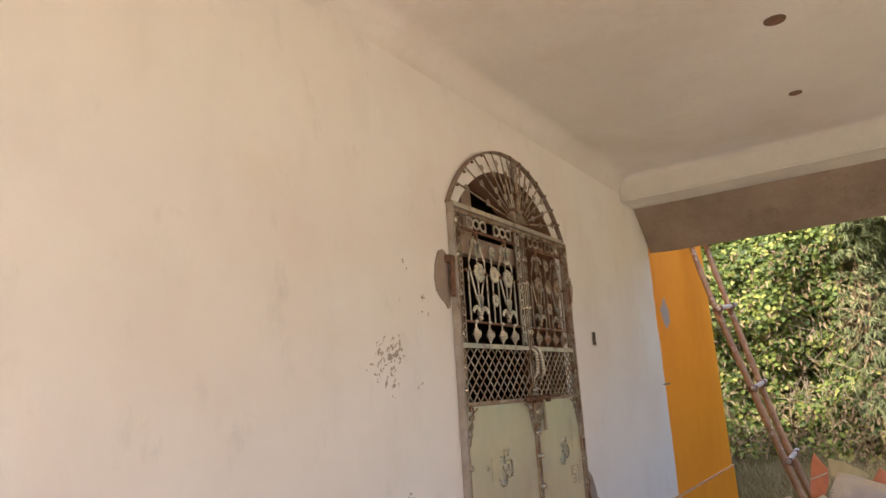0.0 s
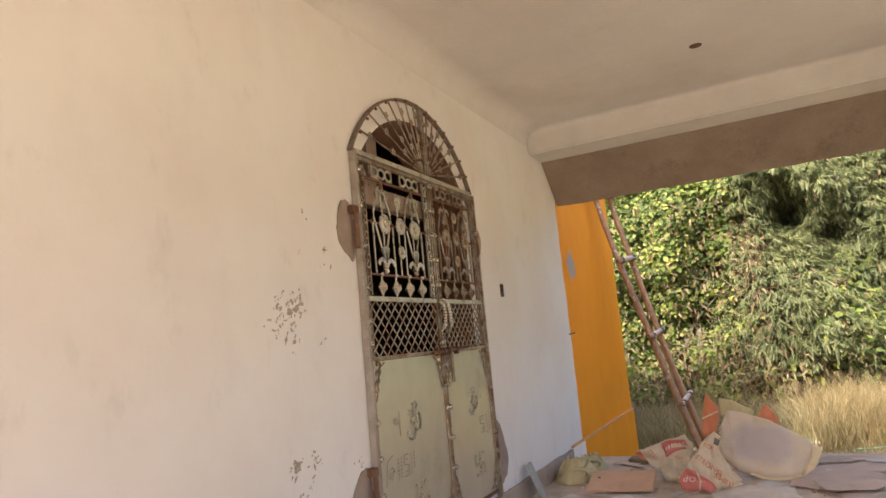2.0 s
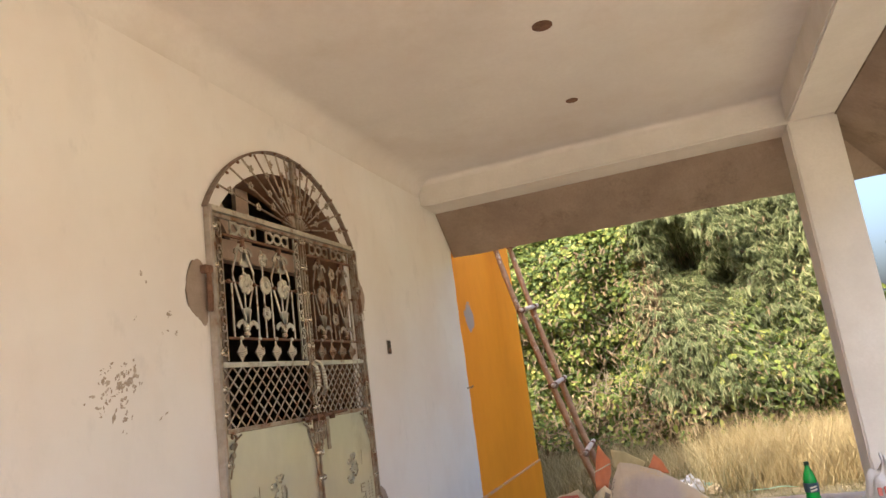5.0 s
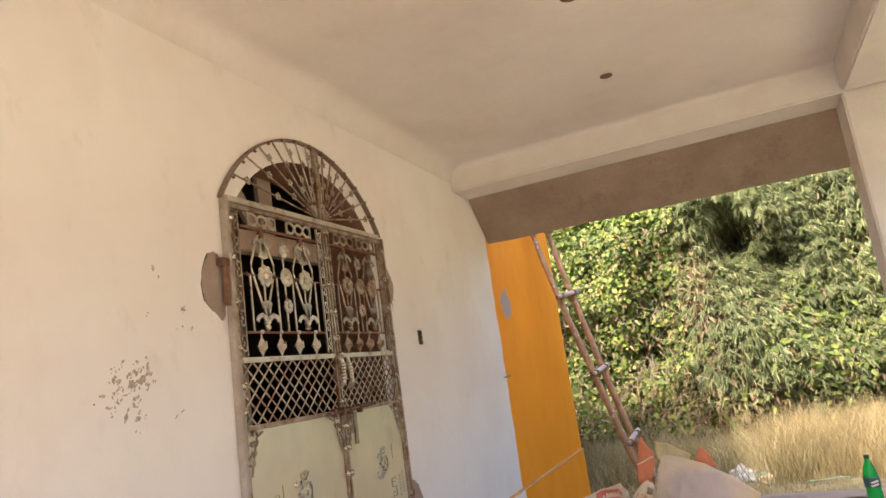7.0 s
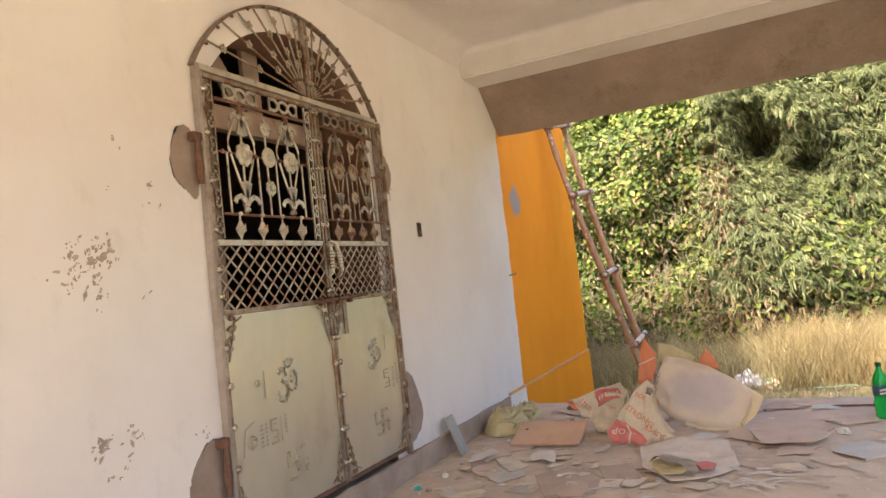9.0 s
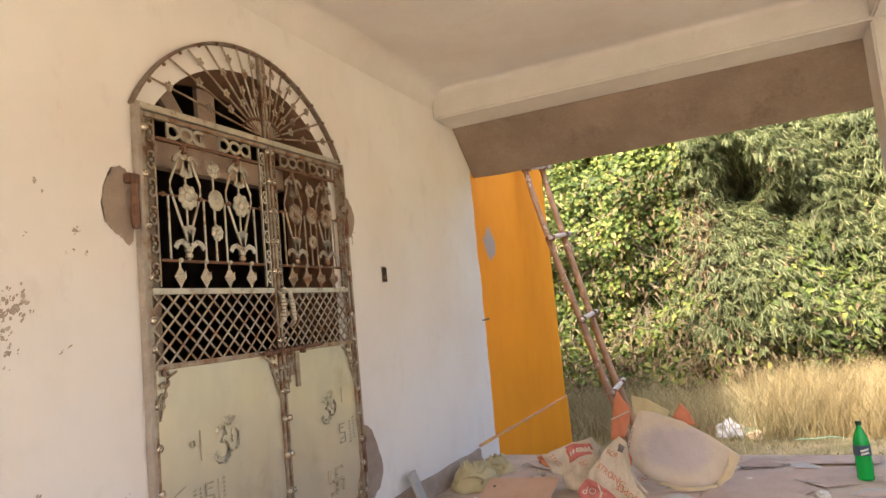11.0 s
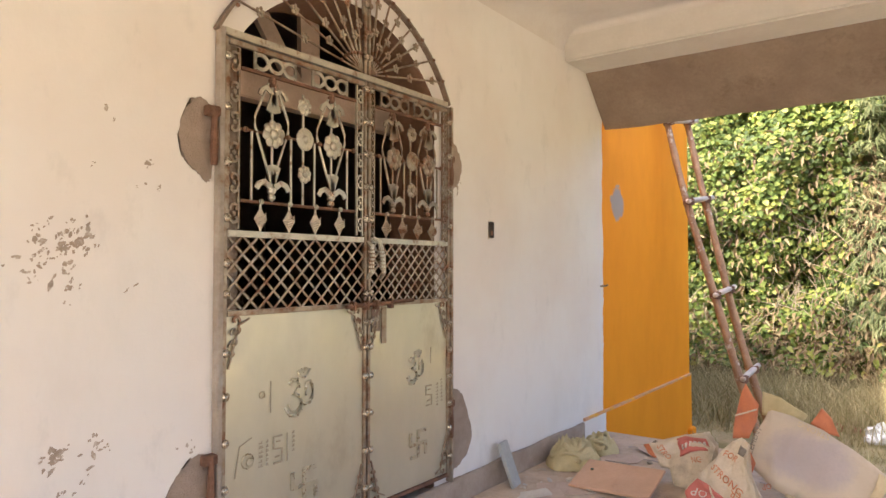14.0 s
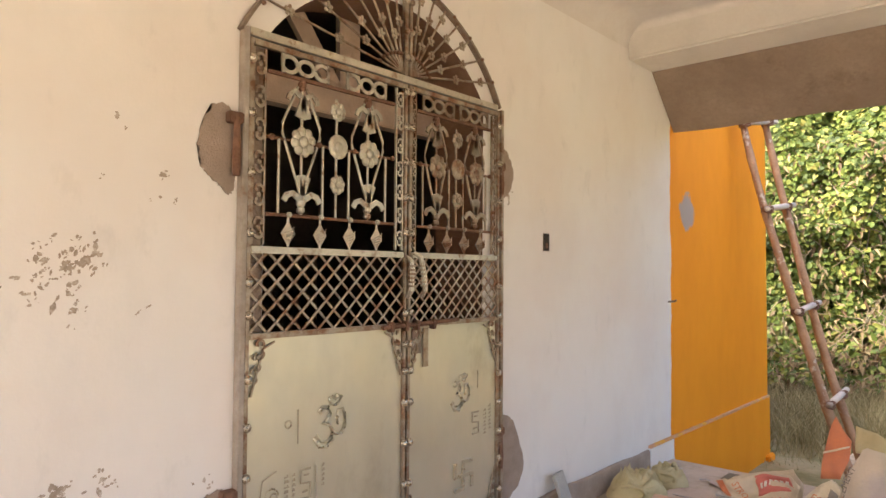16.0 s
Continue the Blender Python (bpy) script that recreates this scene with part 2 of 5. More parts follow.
M_SLATE = material("grey_slate_board", (0.44, 0.43, 0.40), (0.33, 0.32, 0.29), 6, 60, 0.7, bump=0.3)
M_CAP = material("dark_cap", (0.02, 0.07, 0.03), (0.015, 0.05, 0.02), 9, 60, 0.4, bump=0)
M_LABEL = material("dark_label", (0.03, 0.06, 0.09), (0.05, 0.09, 0.12), 9, 60, 0.4, bump=0)
M_BAG = material("white_plastic_bag", (0.74, 0.72, 0.72), (0.62, 0.60, 0.60), 6, 60, 0.35, bump=0.3)
M_TEAL = material("turquoise_plastic", (0.10, 0.48, 0.42), (0.08, 0.38, 0.34), 6, 60, 0.4, bump=0.2)
M_STRIP = material("pale_green_plastic_strip", (0.27, 0.47, 0.30), (0.22, 0.40, 0.25), 6, 60, 0.4, bump=0.2)
# dark brown-green for the thicket's backing, shade put into its colour
M_THICKETSHADE = material("dark_thicket_backing", (0.15, 0.12, 0.05), (0.08, 0.075, 0.03), 1.5, 20, 0.95, bump=0.5)
M_BRICK = material("red_brick", (0.36, 0.15, 0.09), (0.27, 0.11, 0.07), 6, 60, 0.9, bump=0.4)
M_TWIG = material("grey_brown_twig", (0.26, 0.20, 0.13), (0.17, 0.13, 0.08), 8, 60, 0.9, bump=0.3)
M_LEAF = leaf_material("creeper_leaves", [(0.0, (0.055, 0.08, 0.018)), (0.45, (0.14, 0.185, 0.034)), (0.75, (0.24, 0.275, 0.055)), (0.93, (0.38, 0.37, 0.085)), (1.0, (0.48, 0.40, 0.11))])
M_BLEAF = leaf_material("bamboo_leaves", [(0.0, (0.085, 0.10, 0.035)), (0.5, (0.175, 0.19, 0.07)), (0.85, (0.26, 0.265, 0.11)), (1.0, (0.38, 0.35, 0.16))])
M_DRYLEAF = leaf_material("dry_leaves", [(0.0, (0.16, 0.10, 0.05)), (0.6, (0.30, 0.22, 0.11)), (1.0, (0.42, 0.33, 0.17))])
M_DRYGRASS = leaf_material("dry_grass", [(0.0, (0.34, 0.25, 0.11)), (0.5, (0.54, 0.41, 0.19)), (1.0, (0.66, 0.53, 0.29))], 0.25)
M_GREENGRASS = leaf_material("green_grass", [(0.0, (0.26, 0.22, 0.10)), (0.5, (0.41, 0.34, 0.17)), (1.0, (0.56, 0.47, 0.27))], 0.3)
M_FARLEAF = leaf_material("far_tree_leaves", [(0.0, (0.06, 0.085, 0.04)), (1.0, (0.13, 0.16, 0.075))])
M_GLASSGREEN = bpy.data.materials.new("green_bottle_plastic")
M_GLASSGREEN.use_nodes = True
_b = M_GLASSGREEN.node_tree.nodes["Principled BSDF"]
_b.inputs["Base Color"].default_value = (0.03, 0.62, 0.10, 1)
_b.inputs["Roughness"].default_value = 0.12
_b.inputs["Transmission Weight"].default_value = 0.55
_b.inputs["IOR"].default_value = 1.4


# ---- mesh helpers ----
def part(name, bm, mat, parent=None, label=""):
    """Links a bmesh as one mesh object, under parent if given."""
    me = bpy.data.meshes.new(name)
    bmesh.ops.recalc_face_normals(bm, faces=bm.faces)
    bm.to_mesh(me)
    bm.free()
    me.materials.append(mat)
    ob = new(name, me)
    ob.parent = parent
    return tagged(ob, label)


def again(ob, m, parent=None):
    """Another object on the same mesh, at the local pose m."""
    o = new(ob.name.split(".")[0], ob.data)
    o.parent = parent or ob.parent
    o.matrix_basis = m
    return o


def box(bm, a, b, bevel=0.0):
    """A box from corner a to corner b."""
    c = [(p + q) / 2 for p, q in zip(a, b)]
    s = [abs(q - p) for p, q in zip(a, b)]
    r = bmesh.ops.create_cube(bm, size=1, matrix=Matrix.LocRotScale(c, None, s))
    if bevel:
        es = list({e for v in r["verts"] for e in v.link_edges})
        bmesh.ops.bevel(bm, geom=es, offset=bevel, segments=2, affect="EDGES")
    return bm


def tube(bm, pts, r, n=6, closed=False):
    """A round bar along pts; r is one radius or one for each point."""
    pts = [Vector(p) for p in pts]
    rs = r if isinstance(r, (list, tuple)) else [r] * len(pts)
    rings = []
    k = len(pts)
    for i, p in enumerate(pts):
        d = (pts[(i + 1) % k] - pts[i - 1]) if closed else (pts[min(i + 1, k - 1)] - pts[max(i - 1, 0)])
        q = d.to_track_quat("Z", "X")
        rings.append([bm.verts.new(p + q @ Vector((rs[i] * math.cos(2 * math.pi * j / n), rs[i] * math.sin(2 * math.pi * j / n), 0))) for j in range(n)])
    for i in range(k if closed else k - 1):
        a, b = rings[i], rings[(i + 1) % k]
        for j in range(n):
            bm.faces.new((a[j], a[(j + 1) % n], b[(j + 1) % n], b[j]))
    if not closed:
        bm.faces.new(rings[0][::-1])
        bm.faces.new(rings[-1])
    return bm


def strip(bm, pts, w, d, x0):
    """A flat bar in the plane of the wall along points (y, z): width w, from x0 to x0 + d."""
    k = len(pts)
    rows = []
    for i in range(k):
        t = Vector(pts[min(i + 1, k - 1)]) - Vector(pts[max(i - 1, 0)])
        nrm = Vector((-t.y, t.x)).normalized() * (w / 2)
        p = Vector(pts[i])
        rows.append([bm.verts.new((x, q.x, q.y)) for x, q in ((x0, p - nrm), (x0, p + nrm), (x0 + d, p + nrm), (x0 + d, p - nrm))])
    for a, b in zip(rows, rows[1:]):
        for j in range(4):
            bm.faces.new((a[j], a[(j + 1) % 4], b[(j + 1) % 4], b[j]))
    bm.faces.new(rows[0])
    bm.faces.new(rows[-1][::-1])
    return bm


def lathe(bm, prof, n=16, at=(0, 0, 0)):
    """A turned shape round the z axis from (radius, height) pairs."""
    rings = [[bm.verts.new((at[0] + r * math.cos(2 * math.pi * j / n), at[1] + r * math.sin(2 * math.pi * j / n), at[2] + z)) for j in range(n)] for r, z in prof]
    for a, b in zip(rings, rings[1:]):
        for j in range(n):
            bm.faces.new((a[j], a[(j + 1) % n], b[(j + 1) % n], b[j]))
    bm.faces.new(rings[0][::-1])
    bm.faces.new(rings[-1])
    return bm


def ball(bm, c, r, squash=(1, 1, 1), seg=8):
    bmesh.ops.create_uvsphere(bm, u_segments=seg, v_segments=max(4, seg // 2 + 1), radius=r, matrix=Matrix.LocRotScale(c, None, squash))
    return bm


def flower(bm, y, z, r, petals=8, x=0.0, d=0.012):
    """A cast rosette in the plane of the wall."""
    for i in range(petals):
        a = 2 * math.pi * i / petals + 0.2
        ball(bm, (x + d * 0.5, y + 0.62 * r * math.cos(a), z + 0.62 * r * math.sin(a)), r * 0.36, (0.45, 1, 1), 8)
    ball(bm, (x + d * 0.9, y, z), r * 0.36, (0.6, 1, 1), 8)
    return bm


def empty(name, label, category, group=""):
    return tagged(new(name), label, category, group)


def smooth(ob):
    for p in ob.data.polygons:
        p.use_smooth = True
    return ob


def solid(bm, thickness):
    bmesh.ops.solidify(bm, geom=bm.faces[:], thickness=thickness)
    return bm


def arc(half, rise, base, n=24, mid=0.75):
    """Points (y, z) along a segmental arch from the left springing to the right one."""
    r = (half * half + rise * rise) / (2 * rise)
    a0 = math.asin(min(1, half / r))
    if rise > half:
        a0 = math.pi - a0
    return [(mid + r * math.sin(a), base + rise - r + r * math.cos(a)) for a in (-a0 + 2 * a0 * i / n for i in range(n + 1))]


# ---- the porch ----
WX = -0.02            # face of the door wall
CEIL, BEAM = 3.19, 2.945
SIDE_X0, SIDE_X1 = 3.17, 3.53      # pillar row and side beam
END_Y0, END_Y1 = 3.07, 3.455       # end beam
BACK = -4.9           # open end of the porch behind the walk
HOLE_L, HOLE_R, HOLE_SPRING = 0.09, 1.41, 2.30


def arched_wall():
    bm = bmesh.new()
    hole = [(HOLE_L, 0.12)] + arc((HOLE_R - HOLE_L) / 2, 0.35, HOLE_SPRING, 24) + [(HOLE_R, 0.12)]
    outer = [(BACK, -0.6), (6.25, -0.6), (6.25, 3.9), (BACK, 3.9)]
    edges = []
    for loop in (outer, hole):
        vs = [bm.verts.new((WX, y, z)) for y, z in loop]
        edges += [bm.edges.new((vs[i], vs[(i + 1) % len(vs)])) for i in range(len(vs))]
    bmesh.ops.triangle_fill(bm, use_beauty=True, edges=edges)
    r = bmesh.ops.extrude_face_region(bm, geom=bm.faces[:])
    bmesh.ops.translate(bm, verts=[v for v in r["geom"] if isinstance(v, bmesh.types.BMVert)], vec=(-0.33, 0, 0))
    ob = part("wall_1", bm, M_WALL)
    ob.data.materials.append(M_REVEAL)
    for p in ob.data.polygons:                # the reveal of the opening is bare plaster
        c = p.center
        if abs(p.normal.x) < 0.5 and 0.0 < c.y < 1.5 and 0 < c.z < 2.8:
            p.material_index = 1
    return tagged(ob, "off-white distempered wall with orange outer end", "wall", kind="structure")


arched_wall()
# walls closing the inner room, coloured dark as if unlit
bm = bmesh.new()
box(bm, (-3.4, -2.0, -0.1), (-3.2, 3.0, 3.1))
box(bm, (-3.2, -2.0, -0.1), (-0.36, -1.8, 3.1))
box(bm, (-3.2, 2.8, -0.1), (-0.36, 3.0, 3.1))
tagged(part("wall_2", bm, M_ROOMSHADE), "inner room plaster walls, shade in the colour", "wall", kind="structure")
tagged(part("floor_inner", box(bmesh.new(), (-3.4, -2.0, -0.3), (-0.36, 3.0, -0.1)), M_FLOOR), "dusty cement floor of the inner room", "floor", kind="structure")
tagged(part("ceiling_inner", box(bmesh.new(), (-3.4, -2.0, 3.1), (-0.36, 3.0, 3.25)), M_ROOMSHADE), "inner room plaster ceiling, shade in the colour", "ceiling", kind="structure")
bm = bmesh.new()
box(bm, (-6.0, BACK, 3.3), (-0.352, 6.25, 3.45))
tagged(part("roof_house", bm, M_RAW), "flat concrete roof of the house", "roof", kind="structure")
bm = bmesh.new()
box(bm, (-6.0, BACK, -0.6), (-0.352, BACK + 0.2, 3.3))
box(bm, (-6.0, 6.05, -0.6), (-0.352, 6.25, 3.3))
box(bm, (-6.2, BACK, -0.6), (-6.0, 6.25, 3.9))
tagged(part("wall_3", bm, M_WALL), "outer walls closing the house", "wall", kind="structure")
# sill under the gate
tagged(part("door_sill", box(bmesh.new(), (-0.35, HOLE_L + 0.002, 0.0), (WX + 0.002, HOLE_R - 0.002, 0.13)), M_SKIRT), "bare cement sill under the gate", "sill", kind="structure")

# floor slab with a worn front edge
bm = bmesh.new()
box(bm, (WX - 0.002, BACK, -0.6), (4.12, 3.78, 0.0), 0.015)
tagged(part("floor", bm, M_FLOOR), "dusty cement porch floor with worn edge", "floor", kind="structure")

# ceiling slab with two round lamp holes
bm = bmesh.new()
edges = []
loops = [[(WX, BACK), (SIDE_X0, BACK), (SIDE_X0, END_Y0), (WX, END_Y0)]]
HOLES = ((1.69, 0.862, 0.06), (1.655, 2.06, 0.045))
for hx, hy, hr in HOLES:
    loops.append([(hx + hr * math.cos(k * math.pi / 10), hy + hr * math.sin(k * math.pi / 10)) for k in range(20)])
for loop in loops:
    vs = [bm.verts.new((x, y, CEIL)) for x, y in loop]
    edges += [bm.edges.new((vs[i], vs[(i + 1) % len(vs)])) for i in range(len(vs))]
bmesh.ops.triangle_fill(bm, use_beauty=True, edges=edges)
r = bmesh.ops.extrude_face_region(bm, geom=bm.faces[:])
bmesh.ops.translate(bm, verts=[v for v in r["geom"] if isinstance(v, bmesh.types.BMVert)], vec=(0, 0, 0.10))
tagged(part("ceiling", bm, M_CEIL), "pale plastered porch ceiling with lamp holes", "ceiling", kind="structure")
tagged(part("roof_slab", box(bmesh.new(), (WX, BACK, CEIL + 0.1), (SIDE_X1, END_Y1, CEIL + 0.25)), M_RAW), "bare concrete roof slab over the porch", "roof", kind="structure")
for hx, hy, hr in HOLES:
    b = empty("ceiling_box", "empty round electrical box in the ceiling", "ceiling box", "ceiling boxes")
    b.location = (hx, hy, CEIL)
    bm = bmesh.new()
    lathe(bm, [(hr - 0.006, -0.003), (hr - 0.001, -0.003), (hr - 0.001, 0.07), (hr - 0.006, 0.07)], 16)
    part("rim", bm, M_RUST, b)
    bm = bmesh.new()
    tube(bm, [(-hr * 0.9, 0, 0.03), (0, 0, 0.0), (hr * 0.3, 0.01, 0.05)], 0.005)
    part("hook", bm, M_RUST, b, "rusty bent hook")

# rounded plaster coves where the wall meets the ceiling and the ceiling meets the end beam
def cove(a, b, out, r=0.11):
    """A concave quarter-round fillet along a-b; out points from the wall into the room."""
    bm = bmesh.new()
    o = Vector(out)
    rows = []
    for p in (Vector(a), Vector(b)):
        ring = []
        for k in range(9):
            t = math.pi / 2 * k / 8
            ring.append(p + o * (r - r * math.cos(t) + 0.002) + Vector((0, 0, -r + r * math.sin(t) - 0.002)))
        rows.append([bm.verts.new(q) for q in ring])
    n = len(rows[0])
    for j in range(n - 1):
        bm.faces.new((rows[0][j], rows[0][j + 1], rows[1][j + 1], rows[1][j]))
    return tagged(smooth(part("cove", bm, M_CEIL)), "rounded plaster corner under the ceiling", "cove", kind="structure")


cove((WX, BACK, CEIL), (WX, END_Y0, CEIL), (1, 0, 0), 0.16)
cove((WX, END_Y0, CEIL), (SIDE_X0, END_Y0, CEIL), (0, -1, 0), 0.05)

# beams, pillar, sloping sunshade
tagged(part("beam_1", box(bmesh.new(), (WX, END_Y0, BEAM), (SIDE_X1, END_Y1, CEIL + 0.096), 0.014), M_WHITE), "white plastered end beam of the porch", "beam", kind="structure")
tagged(part("beam_2", box(bmesh.new(), (SIDE_X0, BACK, BEAM), (SIDE_X1, END_Y0 - 0.003, CEIL + 0.096), 0.014), M_WHITE), "white plastered side beam of the porch", "beam", kind="structure")
for k, y in enumerate((END_Y0, -4.85)):
    ob = part("pillar_%d" % (k + 1), box(bmesh.new(), (SIDE_X0, y + 0.003, 0.0), (SIDE_X1, y + 0.36, BEAM + 0.002), 0.014), M_WHITE)
    tagged(ob, "square white plastered porch pillar", "pillar", "porch pillars", kind="structure")


def sunshade():
    bm = bmesh.new()
    inner = [(-0.015, END_Y1 + 0.002, BEAM), (SIDE_X1 + 0.002, END_Y1 + 0.002, BEAM), (SIDE_X1 + 0.002, BACK, BEAM)]
    outer = [(-0.015, 3.85, 2.55), (4.0, 3.93, 2.55), (4.0, BACK, 2.55)]
    up = 0.08
    lo_i = [bm.verts.new(p) for p in inner]
    lo_o = [bm.verts.new(p) for p in outer]
    hi_i = [bm.verts.new((x, y, z + 0.30)) for x, y, z in inner]
    hi_o = [bm.verts.new((x, y, z + up)) for x, y, z in outer]
    for i in range(2):
        bm.faces.new((lo_i[i], lo_i[i + 1], lo_o[i + 1], lo_o[i]))
        bm.faces.new((hi_i[i], hi_o[i], hi_o[i + 1], hi_i[i + 1]))
        bm.faces.new((lo_o[i], lo_o[i + 1], hi_o[i + 1], hi_o[i]))
        bm.faces.new((lo_i[i], hi_i[i], hi_i[i + 1], lo_i[i + 1]))
    bm.faces.new((lo_i[0], lo_o[0], hi_o[0], hi_i[0]))
    bm.faces.new((lo_i[2], hi_i[2], hi_o[2], lo_o[2]))
    bmesh.ops.subdivide_edges(bm, edges=[e for e in bm.edges if e.calc_length() > 1.5], cuts=40, use_grid_fill=True)
    for v in bm.verts:
        if v.co.z < 2.56:
            v.co.z += 0.012 * noise.noise(v.co * 3.0)
    return tagged(part("sunshade", bm, M_RAW), "unpainted brown cement sloping sunshade", "sunshade", kind="structure")


sunshade()

# skirting and plinth ledge
bm = bmesh.new()
box(bm, (WX, BACK, 0.001), (0.012, 3.35, 0.148), 0.006)
bmesh.ops.subdivide_edges(bm, edges=[e for e in bm.edges if e.calc_length() > 5], cuts=240, use_grid_fill=True)
for v in bm.verts:                      # hand-trowelled, uneven top and face
    if v.co.z > 0.05:
        v.co.z += 0.012 * noise.noise(Vector((0, v.co.y * 3.0, 1))) + 0.006 * noise.noise(Vector((0, v.co.y * 14.0, 2)))
    if v.co.x > 0:
        v.co.x += 0.010 * noise.noise(Vector((v.co.z * 9, v.co.y * 6.0, 4)))
tagged(part("baseboard", bm, M_SKIRT), "rough grey cement skirting band", "skirting", kind="structure")
bm = bmesh.new()
box(bm, (WX, 3.36, 0.001), (0.004, 3.79, 0.15), 0.004)
box(bm, (WX, 3.79, -0.6), (0.004, 6.248, 0.15), 0.004)
tagged(part("plinth", bm, M_WALL), "painted plinth along the wall foot", "plinth", kind="structure")
bm = bmesh.new()
box(bm, (WX, 3.37, 0.1505), (0.006, 6.247, 0.172), 0.004)
tagged(part("trim", bm, material("chipped_ledge", (0.72, 0.42, 0.26), (0.6, 0.3, 0.12), 12, 60, 0.85, stain=(0.8, 0.42, 0.05), stain_at=(0.5, 0.6), stain_scale=8)), "chipped ledge line on the orange wall", "ledge", kind="structure")
# orange corner block low at the end of the wall
tagged(part("corner_block", box(bmesh.new(), (0.005, 6.07, -0.52), (0.055, 6.24, -0.42), 0.012), M_WALL), "low orange painted block at the wall end", "block", kind="structure")

# ground
bm = bmesh.new()
bmesh.ops.create_grid(bm, x_segments=90, y_segments=90, size=14)
bmesh.ops.translate(bm, verts=bm.verts, vec=(2, 4, -0.5))
for v in bm.verts:
    v.co.z += 0.03 * noise.noise(v.co * 0.9) if v.co.y > 4.0 or v.co.x > 4.2 else -0.05
far = []
for e in [e for e in bm.edges if e.is_boundary]:
    far.append(e)
r = bmesh.ops.extrude_edge_only(bm, edges=far)
for v in [v for v in r["geom"] if isinstance(v, bmesh.types.BMVert)]:
    d = Vector((v.co.x - 2, v.co.y - 4))
    d *= 60
    v.co.x, v.co.y, v.co.z = 2 + d.x, 4 + d.y, -0.5
tagged(part("ground", bm, M_GROUND), "dry earth ground with sparse grass", "ground", kind="structure")


# ---- the arched steel gate ----
def steel_gate():
    gate = empty("steel_gate", "arched double-leaf steel gate with embossed panels, rusty and closed", "gate")
    X = 0.0
    # fixed frame: posts, arch band, springing bar
    bm = bmesh.new()
    box(bm, (WX + 0.001, -0.024, 0.15), (0.022, -0.002, 2.31), 0.003)
    part("post", bm, M_POST, gate, "steel side post splashed with whitewash")
    bm = bmesh.new()
    box(bm, (WX + 0.001, 1.518, 0.15), (0.022, 1.540, 2.29), 0.003)
    part("post", bm, M_STEEL, gate)
    bm = bmesh.new()
    strip(bm, arc(0.775, 0.475, 2.30, 36, 0.745), 0.012, 0.032, WX + 0.002)
    part("arch_band", bm, M_BAND, gate, "rusty flat arch band")
    bm = bmesh.new()
    box(bm, (-0.01, 0.0, 2.285), (0.014, 1.50, 2.315), 0.003)
    part("springing_bar", bm, M_STEEL_LIGHT, gate)
    bm = bmesh.new()
    box(bm, (-0.012, 0.800, 2.315), (0.012, 0.823, 2.765), 0.003)
    box(bm, (-0.012, 0.829, 2.315), (0.012, 0.850, 2.762), 0.003)
    for z in (2.40, 2.52, 2.66):
        for y in (0.81, 0.84):
            ball(bm, (0.014, y, z), 0.016, (0.8, 1, 1), 10)
    part("arch_mullion", bm, M_STEEL, gate)
    # sunburst of rays, each with two or three rosettes
    arch = arc(0.765, 0.465, 2.30, 200, 0.745)
    for side in (-1, 1):
        for k in range(7):
            a = math.radians(9 + 12.2 * k)
            d = Vector((side * math.cos(a), math.sin(a)))
            o = Vector((0.825 + side * 0.03, 2.325))
            best = min(arch, key=lambda p: abs((Vector(p) - o).normalized().dot(d) - 1))
            end = Vector(best)
            bm = bmesh.new()
            tube(bm, [(0.0, o.x, o.y), (0.0, end.x, end.y)], 0.0055, 6)
            ray = part("ray", bm, M_STEEL, gate)
            for f in ((0.38, 0.72) if k % 2 else (0.52, 0.86)):
                p = o + (end - o) * f
                bm = bmesh.new()
                flower(bm, p.x, p.y, 0.026, 5, 0.002, 0.012)
                part("rosette", bm, M_STEEL, ray)
            p = o + (end - o) * 0.2
            bm = bmesh.new()
            ball(bm, (0.004, p.x, p.y), 0.010, (0.8, 1, 1))
            part("knob", bm, M_RUST, ray)
    for k in range(1, 14):
        p = arch[k * 200 // 14]
        bm = bmesh.new()
        ball(bm, (0.024, p[0], p[1]), 0.009)
        part("weld", bm, M_RUST, gate)

    def scroll(bm, y, z, s, flip=1, x=0.004):
        """A C scroll pair."""
        for sg in (1, -1):
            pts = []
            for i in range(9):
                a = -0.6 + i * 0.62
                r = s * (1 - 0.075 * i)
                pts.append((y + flip * (r * math.cos(a) * 0.85 - 0.1 * s), z + sg * (s * 0.85 + r * math.sin(a) * 0.75)))
            strip(bm, pts, s * 0.42, 0.007, x)

    def scroll_strip(name, y0, y1, z0, z1, leaf, mat):
        """An upright flat bar pair filled with cast scrolls."""
        bm = bmesh.new()
        w = y1 - y0
        box(bm, (-0.006, y0, z0), (0.006, y0 + 0.008, z1))
        box(bm, (-0.006, y1 - 0.008, z0), (0.006, y1, z1))
        n = max(1, int((z1 - z0) / (2.0 * w)))
        step = (z1 - z0) / n
        for i in range(n):
            zc = z0 + (i + 0.5) * step
            scroll(bm, (y0 + y1) / 2, zc, w * 0.46, 1 if i % 2 else -1)
            ball(bm, (0.008, (y0 + y1) / 2, zc), w * 0.18, (0.6, 1, 1))
        return part(name, bm, mat, leaf)

    def studs(y, zs, parent, mat=M_STUD, r=0.018):
        for z in zs:
            bm = bmesh.new()
            ball(bm, (0.018, y, z), r, (0.8, 1, 1), 10)
            smooth(part("stud", bm, mat, parent))

